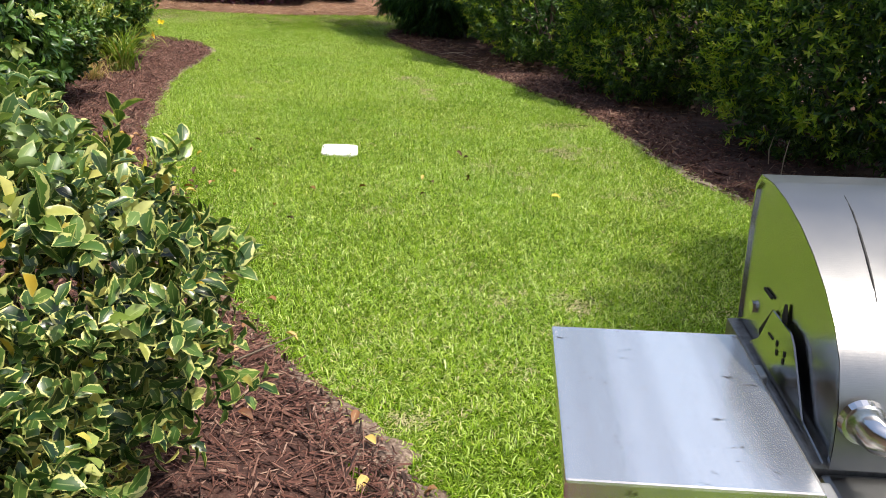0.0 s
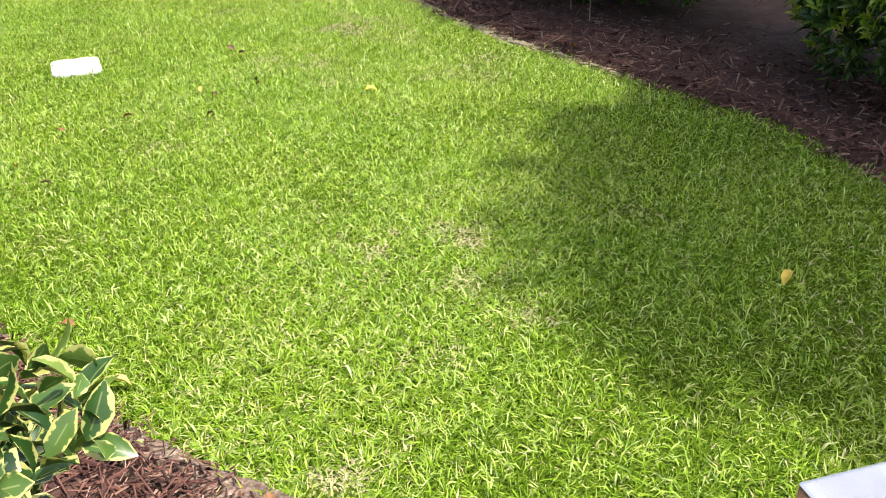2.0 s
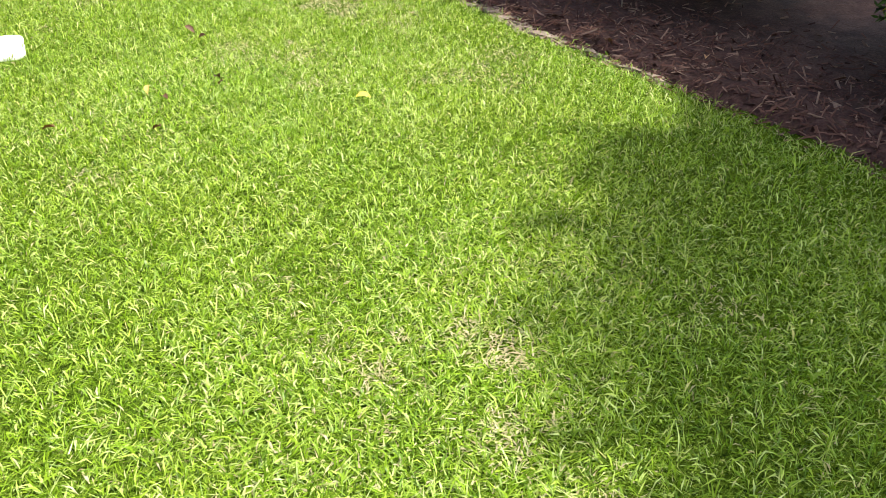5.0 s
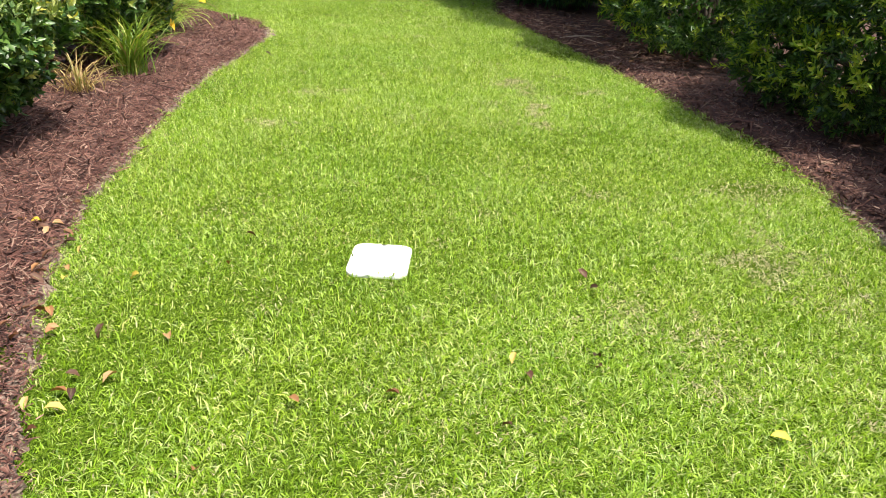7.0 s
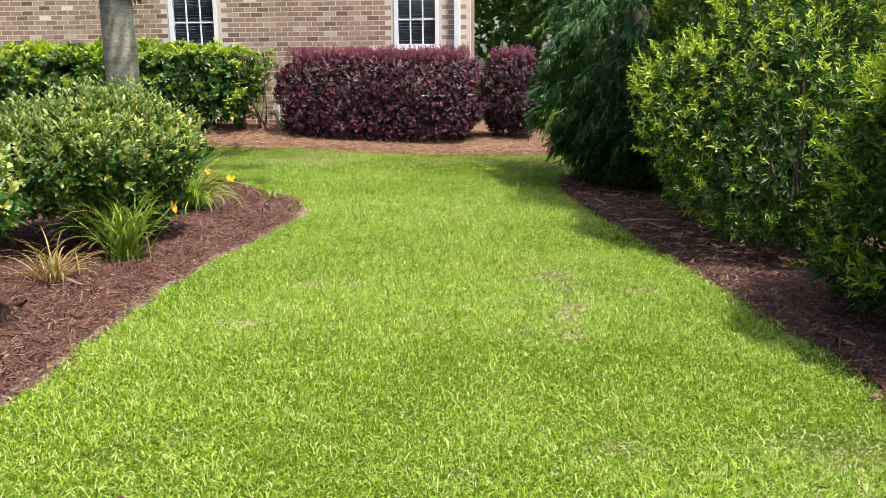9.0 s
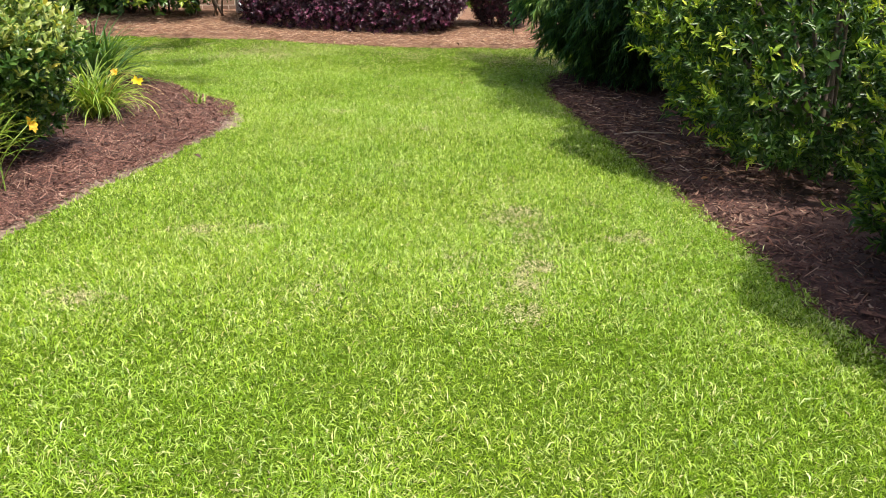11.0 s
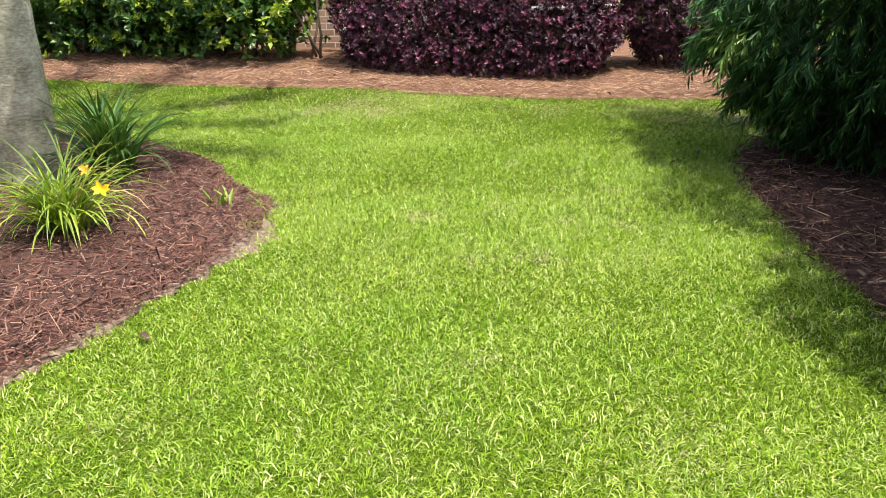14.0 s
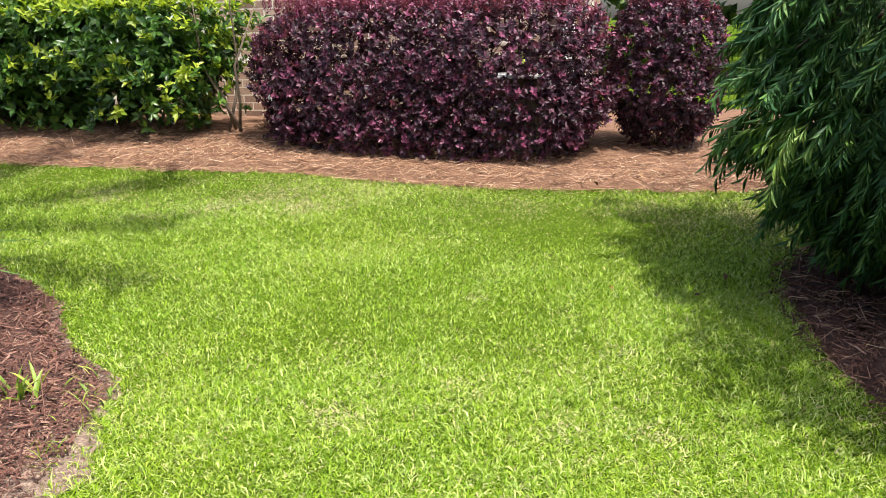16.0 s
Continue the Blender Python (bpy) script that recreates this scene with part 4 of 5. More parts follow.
# ---- grill ----
def grill():
    """A steel gas grill, turned a little; local x along the front, -y towards the cook."""
    g = thing("gas_grill", "stainless steel gas grill with a domed lid and a side shelf", "grill", (0.157, 0.444, -0.008), -13.6)
    # side shelf: a folded tray
    bm = box((-0.006, -0.435, 0.722), (0.298, 0.004, 0.752), 0.004)
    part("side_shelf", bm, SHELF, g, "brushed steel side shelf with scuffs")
    for y in (-0.40, -0.08):
        part("bracket", box((0.04, y, 0.66), (0.33, y + 0.04, 0.720), 0.003), STEEL_DULL, g)
    # lid: profile in depth and height
    prof = [(0.2, 0.7), (0.205, 0.8916), (0.195, 0.9587), (0.172, 0.9817), (0.1, 0.9836), (0.03, 0.9769), (-0.05, 0.9615), (-0.12, 0.9395), (-0.185, 0.9108), (-0.235, 0.8801), (-0.27, 0.8456), (-0.292, 0.7958), (-0.3, 0.7383), (-0.3, 0.7)]
    A0, A1 = 0.352, 1.06
    bm = bmesh.new()
    l = [bm.verts.new((A0, y, z)) for y, z in prof]
    r = [bm.verts.new((A1, y, z)) for y, z in prof]
    for i in range(len(prof) - 1):
        bm.faces.new((l[i], l[i + 1], r[i + 1], r[i])).smooth = True
    part("lid", bm, STEEL, g, "brushed steel domed lid")
    for a, s in ((A0, -1), (A1, 1)):
        bm = bmesh.new()
        o = [bm.verts.new((a - s * 0.004, y * 0.97, 0.70 + (z - 0.70) * 0.965)) for y, z in prof]
        q = [bm.verts.new((a + s * 0.001, y, z)) for y, z in prof]
        q2 = [bm.verts.new((a + s * 0.001, y * 0.97, 0.70 + (z - 0.70) * 0.965)) for y, z in prof]
        bm.faces.new(o if s > 0 else o[::-1])
        for i in range(len(prof) - 1):
            bm.faces.new((q[i], q[i + 1], q2[i + 1], q2[i]))
            bm.faces.new((q2[i], q2[i + 1], o[i + 1], o[i]))
        bmesh.ops.recalc_face_normals(bm, faces=bm.faces)
        part("lid_side", bm, SIDE_STEEL, g)
    # hinge plate with a peak and slots on the near side, dark sheets for the shaded gap behind it
    def plate(pts, x, thick):
        bm = bmesh.new()
        fa = bm.faces.new([bm.verts.new((x, y, z)) for y, z in pts])
        ext = bmesh.ops.extrude_face_region(bm, geom=[fa])["geom"]
        bmesh.ops.translate(bm, verts=[v for v in ext if isinstance(v, bmesh.types.BMVert)], vec=(-thick, 0, 0))
        bmesh.ops.recalc_face_normals(bm, faces=bm.faces)
        return bm

    part("hinge_plate", plate([(0.088, 0.702), (0.080, 0.706), (0.037, 0.732), (-0.011, 0.803), (-0.104, 0.806), (-0.124, 0.795), (-0.147, 0.772), (-0.200, 0.714), (-0.29, 0.704), (-0.29, 0.702)], A0 - 0.005, 0.003), SIDE_STEEL, g)
    # The gap's shadow beside the plate, laid on as thin dark sheets.
    part("notch", plate([(0.065, 0.735), (0.052, 0.725), (-0.004, 0.794), (0.010, 0.796)], A0 + 0.001, 0.002), DARK_GAP, g, "dark sheet drawn for the shaded gap behind the hinge plate")
    part("notch", plate([(-0.036, 0.806), (-0.042, 0.828), (-0.050, 0.830), (-0.060, 0.806), (-0.046, 0.792)], A0 + 0.001, 0.002), DARK_GAP, g, "dark sheet drawn for the shaded gap behind the hinge plate")
    for y, z in ((-0.055, 0.766), (-0.059, 0.752), (-0.094, 0.766), (-0.092, 0.753)):
        part("vent_slot", box((A0 - 0.0095, y - 0.003, z - 0.0045), (A0 - 0.0085, y + 0.003, z + 0.0045)), DARK_GAP, g)
    part("vent_slot", box((A0 - 0.0095, -0.034, 0.7615), (A0 - 0.0085, -0.010, 0.7645)), DARK_GAP, g)
    bm = bmesh.new()
    bmesh.ops.create_cone(bm, cap_ends=True, segments=16, radius1=0.012, radius2=0.010, depth=0.006, matrix=Matrix.Translation((A0 + 0.001, 0.122, 0.753)) @ pose(0, 0, 0, 0, 90, 0))
    part("pivot_bolt", bm, CHROME, g)
    part("bolt_slot", box((A0 - 0.0005, 0.028, 0.806), (A0 + 0.003, 0.072, 0.811)), DARK_GAP, g)
    part("lid_crease", tube([(0.449, 0.0534, 0.9800), (0.4417, -0.0085, 0.9703), (0.432, -0.0691, 0.9562), (0.4241, -0.1269, 0.9372), (0.4194, -0.1682, 0.9188), (0.4155, -0.1997, 0.9022)], [0.0006, 0.0013, 0.0018, 0.0020, 0.0016, 0.0006], 6), DARK_GAP, g, "thin dark line curving down the lid")
    # firebox, control panel, handle
    bm = bmesh.new()
    add_box(bm, (A0 - 0.02, -0.285, 0.50), (A1 + 0.02, 0.20, 0.697), 0.006)
    part("firebox", bm, SCORCH, g, "sooty steel firebox")
    # Grey strip added in the gap so that the lid side reflects grey.
    part("rail", box((A0 - 0.050, -0.40, 0.690), (A0 - 0.022, 0.0, 0.703), 0.003), STEEL_DULL, g, "added grey steel strip beside the shelf, for the lid side to reflect")
    part("control_panel", box((A0 - 0.01, -0.42, 0.55), (A1 + 0.01, -0.29, 0.690), 0.012), STEEL, g)
    part("panel_slot", box((A0 + 0.06, -0.423, 0.60), (A0 + 0.20, -0.4205, 0.64)), DARK_GAP, g)
    for x in (0.55, 0.72, 0.89):
        bm = bmesh.new()
        bmesh.ops.create_cone(bm, cap_ends=True, segments=24, radius1=0.028, radius2=0.023, depth=0.035, matrix=Matrix.Translation((x, -0.437, 0.62)) @ pose(0, 0, 0, 90))
        part("knob", bm, BLACK_IRON, g)
    bm = tube([(A0 + 0.03, -0.297, 0.775), (A0 + 0.035, -0.345, 0.775), (A0 + 0.055, -0.362, 0.775), (A0 + 0.14, -0.366, 0.775), (A1 - 0.14, -0.366, 0.775), (A1 - 0.085, -0.362, 0.775), (A1 - 0.065, -0.345, 0.775), (A1 - 0.06, -0.297, 0.775)], [0.027, 0.020, 0.018, 0.017, 0.017, 0.018, 0.020, 0.027], 14)
    part("handle", bm, CHROME, g, "round polished steel lid handle")
    bm = bmesh.new()
    bmesh.ops.create_cone(bm, cap_ends=True, segments=24, radius1=0.032, radius2=0.029, depth=0.010, matrix=Matrix.Translation((A0 + 0.03, -0.305, 0.775)) @ pose(0, 0, 0, 90))
    part("handle_base", bm, CHROME, g, "round polished ring at the handle's foot")
    # cart
    bm = box((A0, -0.36, 0.10), (A1, 0.17, 0.498), 0.008)
    cart = part("cart", bm, STEEL_DULL, g)
    for x in (0.39, 0.725):
        d = part("door", box((x, -0.378, 0.13), (x + 0.325, -0.362, 0.48), 0.006), STEEL, cart)
        h = part("door_handle", tube([(x + 0.16 - 0.06, -0.38, 0.45), (x + 0.10, -0.40, 0.45), (x + 0.22, -0.40, 0.45), (x + 0.22, -0.38, 0.45)], [0.006] * 4, 8), CHROME, cart)
    for x, y in ((A0 + 0.05, -0.30), (A1 - 0.05, -0.30), (A0 + 0.05, 0.11), (A1 - 0.05, 0.11)):
        bm = bmesh.new()
        bmesh.ops.create_cone(bm, cap_ends=True, segments=20, radius1=0.05, radius2=0.05, depth=0.03, matrix=Matrix.Translation((x, y, 0.053)) @ pose(0, 0, 0, 0, 90, 0))
        part("caster", bm, BLACK_IRON, g)
    return g


grill()


# ---- box cover in the lawn ----
def utility_cover():
    c = thing("valve_box_cover", "white plastic valve box cover set flush in the lawn", "box cover", (-0.043, 4.955, 0.006), -4)
    c.matrix_world = pose(-0.043, 4.955, 0.008, 0, 2.4, -4)
    bm = box((-0.123, -0.158, -0.03), (0.123, 0.158, 0.012), 0.0)
    vert = [e for e in bm.edges if abs(e.verts[0].co.z - e.verts[1].co.z) > 0.02]
    bmesh.ops.bevel(bm, geom=vert, offset=0.05, segments=4, affect="EDGES", profile=0.5)
    bmesh.ops.bevel(bm, geom=[e for e in bm.edges if all(v.co.z > 0.01 for v in e.verts)], offset=0.004, segments=2, affect="EDGES", profile=0.5)
    part("lid", bm, COVER, c)
    bm = bmesh.new()
    bmesh.ops.create_circle(bm, cap_ends=True, segments=16, radius=0.015, matrix=Matrix.Translation((0.0, 0.145, 0.0128)) @ Matrix.Diagonal((1, 0.5, 1, 1)))
    part("finger_slot", bm, DARK_GAP, c, "small dark lifting slot")


utility_cover()


# ---- shrubs ----
def shrub(name, label, category, foot, blobs, sprigs, k, leaf, shoot, outline, mats, seed, young=None, shell=0.16, low=0.06, power=2.0, lumps=0.12, lift=0.5, spread=(35, 75), droop=0.0, stem_count=9, r0=0.016, group="", wild=0.35, leaf_name="foliage", thin_beyond=None, filler=0, fill_blobs=None, back_y_limit=None, gaps=None):
    """A shrub: stems from the foot, and leaves in sprigs on the lumpy surface of its blobs."""
    rng = np.random.default_rng(seed)
    t = thing(name, label, category, (*foot[:2], float(ground_z(foot[1], foot[0]))), group=group)
    off = np.array([*foot[:2], float(ground_z(foot[1]))])
    p, out, depth = crown(rng, sprigs, blobs, shell, low, power, lumps)
    if back_y_limit is not None:
        keep = (p[:, 1] < back_y_limit) | (p[:, 2] > 1.3) | (rng.random(len(p)) < 0.5)
        keep &= (p[:, 2] > 0.70 + 0.10 * smooth_noise(p[:, 0] * 2, 0 * p[:, 0], 88)) | (rng.random(len(p)) < 0.30)
        p, out, depth = p[keep], out[keep], depth[keep]
    if gaps is not None:
        keep = gaps(rng, p)
        p, out, depth = p[keep], out[keep], depth[keep]
    if thin_beyond is not None:
        keep = (p[:, 0] < thin_beyond) | (p[:, 2] > 2.6) | (rng.random(len(p)) < 0.4)
        p, out, depth = p[keep], out[keep], depth[keep]
    fr = leaf_frames(rng, p - off, out, k, leaf[0], leaf[1], shoot, lift, spread, wild, droop)
    idx = None
    if young is not None:
        idx = np.repeat(young(rng, p, out, depth), k)
    tagged(part(leaf_name, leaf_mesh(leaf_name, fr, outline, mats, idx), None, t), kind="stuff")
    if filler:
        p, out, _ = crown(rng, filler, [(c, tuple(0.8 * np.array(r))) for c, r in (fill_blobs or blobs)], 0.3, low, power, lumps)
        inner = leaf_frames(rng, p - off, out, 6, leaf[0] * 1.7, max(leaf[1] * 1.7, leaf[0] * 0.7), shoot, lift, spread, wild, droop)
        tagged(part("inner_foliage", leaf_mesh("inner_foliage", inner, BLADE4, mats[:1]), None, t), kind="stuff")
    local = [(np.array(c) - off, r) for c, r in blobs]
    if stem_count:
        tagged(part("branchwork", stems(rng, bmesh.new(), (0, 0, 0), local, stem_count, r0), BARK, t), kind="stuff")
    return t, fr, off


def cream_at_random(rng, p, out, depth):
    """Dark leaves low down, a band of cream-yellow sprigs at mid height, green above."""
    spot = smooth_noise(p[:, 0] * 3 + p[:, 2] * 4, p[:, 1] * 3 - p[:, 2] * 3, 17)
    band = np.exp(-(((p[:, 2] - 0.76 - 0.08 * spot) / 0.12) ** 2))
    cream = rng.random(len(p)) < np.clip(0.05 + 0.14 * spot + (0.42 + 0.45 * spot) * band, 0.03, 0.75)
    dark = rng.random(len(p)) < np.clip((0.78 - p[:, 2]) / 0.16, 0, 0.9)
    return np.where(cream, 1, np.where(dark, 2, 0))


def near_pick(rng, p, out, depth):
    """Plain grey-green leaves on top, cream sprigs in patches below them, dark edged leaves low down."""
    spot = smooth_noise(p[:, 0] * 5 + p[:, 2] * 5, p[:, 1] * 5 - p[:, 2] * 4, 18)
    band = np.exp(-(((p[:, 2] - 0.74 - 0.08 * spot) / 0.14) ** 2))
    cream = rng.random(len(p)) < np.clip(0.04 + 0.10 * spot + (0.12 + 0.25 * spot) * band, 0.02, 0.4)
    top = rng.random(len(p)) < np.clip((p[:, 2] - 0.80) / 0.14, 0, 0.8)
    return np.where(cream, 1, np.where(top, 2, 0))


VAR = "variegated evergreen shrub with cream-edged glossy leaves"
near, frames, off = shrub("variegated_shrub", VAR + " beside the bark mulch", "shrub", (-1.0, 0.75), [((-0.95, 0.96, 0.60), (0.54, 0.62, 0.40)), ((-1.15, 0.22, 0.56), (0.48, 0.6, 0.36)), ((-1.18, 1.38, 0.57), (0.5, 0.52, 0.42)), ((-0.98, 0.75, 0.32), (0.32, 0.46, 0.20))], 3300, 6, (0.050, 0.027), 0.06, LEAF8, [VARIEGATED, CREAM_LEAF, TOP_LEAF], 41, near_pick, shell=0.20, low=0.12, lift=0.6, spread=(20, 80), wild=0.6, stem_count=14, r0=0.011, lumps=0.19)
# single leaves at the outer shoots
leaf_data = []
for i in range(4):
    fr1 = [np.array([(0, 0, 0)]), np.array([(1.0, 0, 0)]), np.array([(0, 1.0, 0)]), np.array([(0, 0, 1.0)]), np.array([0.052 + 0.005 * i]), np.array([0.028 + 0.0025 * i])]
    leaf_data.append(leaf_mesh("leaf", fr1, LEAF12, [VARIEGATED_PIECE]))
rng = np.random.default_rng(44)
p, out, _ = crown(rng, 130, [((-0.94, 0.96, 0.58), (0.52, 0.62, 0.46))], 0.03, 0.1, 2.0, 0.06)
sel = (p[:, 0] > -1.2) & (p[:, 1] > 0.35)
fr1 = leaf_frames(rng, (p - off)[sel], out[sel], 5, 0.065, 0.036, 0.05, 0.6, (20, 70), 0.45)
for i in range(min(300, len(fr1[0]))):
    ob = new("leaf", leaf_data[i % 4])
    ob.parent = near
    b, a, c, u = fr1[0][i], fr1[1][i], fr1[2][i], fr1[3][i]
    ob.matrix_local = Matrix(((a[0], c[0], u[0], b[0]), (a[1], c[1], u[1], b[1]), (a[2], c[2], u[2], b[2]), (0, 0, 0, 1)))

shrub("variegated_shrub", "dark glossy evergreen shrub above the bark mulch", "shrub", (-2.25, 4.4), [((-2.20, 4.5, 0.78), (0.50, 0.58, 0.60)), ((-2.36, 4.15, 0.80), (0.42, 0.55, 0.62)), ((-2.2, 4.5, 0.40), (0.42, 0.5, 0.27))], 1500, 7, (0.072, 0.037), 0.05, LEAF8, [DARK_SHRUB_LEAF, CREAM_LEAF], 42, lambda r, p, o, d: (r.random(len(p)) < 0.04).astype(int), low=0.06, filler=300, group="shrubs in the mulch bed")
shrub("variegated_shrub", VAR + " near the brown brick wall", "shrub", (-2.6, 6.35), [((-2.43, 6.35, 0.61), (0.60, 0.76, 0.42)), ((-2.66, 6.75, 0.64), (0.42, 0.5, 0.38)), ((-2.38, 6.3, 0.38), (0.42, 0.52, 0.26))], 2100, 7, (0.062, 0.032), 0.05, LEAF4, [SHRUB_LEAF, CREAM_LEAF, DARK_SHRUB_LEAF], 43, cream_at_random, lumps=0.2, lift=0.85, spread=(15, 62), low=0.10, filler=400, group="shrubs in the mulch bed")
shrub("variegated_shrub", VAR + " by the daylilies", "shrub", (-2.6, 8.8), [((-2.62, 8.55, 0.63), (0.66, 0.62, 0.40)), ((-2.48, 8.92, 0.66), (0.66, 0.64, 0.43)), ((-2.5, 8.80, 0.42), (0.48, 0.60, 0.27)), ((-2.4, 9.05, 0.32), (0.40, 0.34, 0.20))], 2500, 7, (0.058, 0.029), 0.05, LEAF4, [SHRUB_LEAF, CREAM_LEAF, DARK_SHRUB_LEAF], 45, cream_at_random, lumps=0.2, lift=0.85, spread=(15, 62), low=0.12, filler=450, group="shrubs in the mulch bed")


for n, (blobs, count) in enumerate([([((-2.43, 6.35, 0.63), (0.60, 0.76, 0.42)), ((-2.66, 6.75, 0.66), (0.42, 0.5, 0.38))], 260), ([((-2.62, 8.55, 0.65), (0.66, 0.62, 0.40)), ((-2.48, 8.90, 0.68), (0.66, 0.60, 0.43))], 320)]):
    rng = np.random.default_rng(250 + n)
    bush = bpy.data.objects["variegated_shrub.%03d" % (n + 2)]
    p, out, _ = crown(rng, count * 3, blobs, 0.03, 0.5, 2.0, 0.12)
    sel = np.flatnonzero(out[:, 2] > 0.1)[:count]
    fr = leaf_frames(rng, p[sel] - np.array([*bush.matrix_basis.translation[:2], 0]), out[sel], 9, 0.052, 0.022, 0.13, 1.1, (18, 48), 0.25)
    tagged(part("new_growth", leaf_mesh("new_growth", fr, LEAF4, [SHOOT_LEAF]), None, bush, "pale grey-green upright young shoots"), kind="stuff")


def top_young(level, width, share=0.85, rest=0.06):
    def pick(rng, p, out, depth):
        s = 1 / (1 + np.exp(-(p[:, 2] - level) / width))
        return (rng.random(len(p)) < s * share + rest * (depth > 0.9)).astype(int)

    return pick


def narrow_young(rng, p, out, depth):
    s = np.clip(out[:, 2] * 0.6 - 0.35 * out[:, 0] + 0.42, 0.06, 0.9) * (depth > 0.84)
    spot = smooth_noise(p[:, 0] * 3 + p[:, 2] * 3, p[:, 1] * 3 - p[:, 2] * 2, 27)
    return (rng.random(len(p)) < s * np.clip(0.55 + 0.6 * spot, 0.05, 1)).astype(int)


TALL = "tall dense evergreen shrub with narrow leaves and yellow-green tips"
for n, (foot, blobs, sprigs) in enumerate([
    ((3.75, 2.2), [((3.95, 2.5, 1.3), (1.0, 1.3, 1.0)), ((3.9, 0.9, 1.4), (1.0, 1.2, 1.1)), ((3.75, 2.3, 0.6), (0.85, 1.2, 0.58))], 6500),
    ((3.7, 5.0), [((3.75, 4.9, 1.2), (1.0, 1.3, 1.0)), ((3.65, 4.9, 0.55), (0.88, 1.2, 0.52)), ((4.3, 5.4, 1.7), (1.0, 1.1, 0.8))], 7500),
    ((3.6, 7.5), [((3.48, 7.5, 1.15), (1.02, 1.25, 1.0)), ((3.45, 7.6, 0.50), (0.98, 1.1, 0.48)), ((4.15, 7.7, 1.7), (1.0, 1.1, 0.75))], 7500),
    ((3.0, 10.3), [((2.70, 10.25, 1.12), (1.0, 1.2, 0.98)), ((2.76, 10.1, 0.58), (0.92, 1.05, 0.48)), ((2.60, 9.45, 0.74), (0.72, 0.6, 0.58)), ((3.5, 10.6, 1.75), (1.0, 1.05, 0.75)), ((3.2, 11.5, 1.45), (0.95, 0.9, 1.0)), ((2.8, 11.75, 1.15), (0.7, 0.6, 0.9)), ((2.75, 11.3, 1.95), (0.75, 0.85, 0.7)), ((2.34, 11.65, 2.75), (0.85, 0.95, 0.45))], 10300),
    ((4.3, 12.8), [((4.2, 12.9, 1.3), (1.0, 1.3, 1.2)), ((4.3, 12.8, 0.6), (0.9, 1.2, 0.5))], 2800),
]):
    core = blobs
    blobs = clumped(blobs, 26, 0.32, 260 + n, (-1, -0.5, 0.3))
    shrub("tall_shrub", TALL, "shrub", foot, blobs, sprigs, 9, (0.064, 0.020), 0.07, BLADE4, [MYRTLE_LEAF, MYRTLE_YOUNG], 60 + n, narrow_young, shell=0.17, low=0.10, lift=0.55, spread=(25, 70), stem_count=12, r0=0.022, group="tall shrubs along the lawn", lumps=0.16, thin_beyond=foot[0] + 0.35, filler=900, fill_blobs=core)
    rng = np.random.default_rng(160 + n)
    p, out, _ = crown(rng, 1000, blobs, 0.02, 0.25, 2.0, 0.16)
    tuft = smooth_noise(p[:, 0] * 2 + p[:, 2] * 2.2, p[:, 1] * 2 - p[:, 2] * 1.6, 37)
    keep = rng.random(len(p)) < np.clip(0.5 + 0.7 * tuft, 0.1, 1)
    p, out = p[keep], out[keep]
    sel = p[:, 0] < foot[0] + 0.6
    t = bpy.data.objects["tall_shrub" + (".%03d" % n if n else "")]
    fr = leaf_frames(rng, p[sel] - np.array([*foot, 0]), out[sel], 14, 0.052, 0.016, 0.15, 0.75, (20, 60), 0.3)
    tagged(part("new_growth", leaf_mesh("new_growth", fr, BLADE4, [MYRTLE_YOUNG]), None, t, "yellow-green young shoot tips"), kind="stuff")


shrub("tree", "small leafy tree beside the lawn casting dappled shade", "tree", (5.3, -0.7), [((5.40, 0.38, 7.7), (1.05, 0.76, 0.9)), ((4.86, -0.14, 7.7), (1.0, 0.80, 1.0)), ((4.45, -0.46, 7.6), (0.70, 0.45, 0.7)), ((4.90, -1.02, 7.6), (0.85, 0.45, 0.7)), ((6.0, 0.05, 7.8), (1.1, 1.0, 0.9)), ((6.4, 2.3, 7.7), (1.1, 1.3, 0.9)), ((6.35, 0.9, 7.7), (1.1, 1.1, 0.9))], 5900, 8, (0.13, 0.06), 0.14, BLADE4, [MYRTLE_LEAF], 95, shell=0.3, low=3.5, stem_count=9, r0=0.09, lumps=0.25)


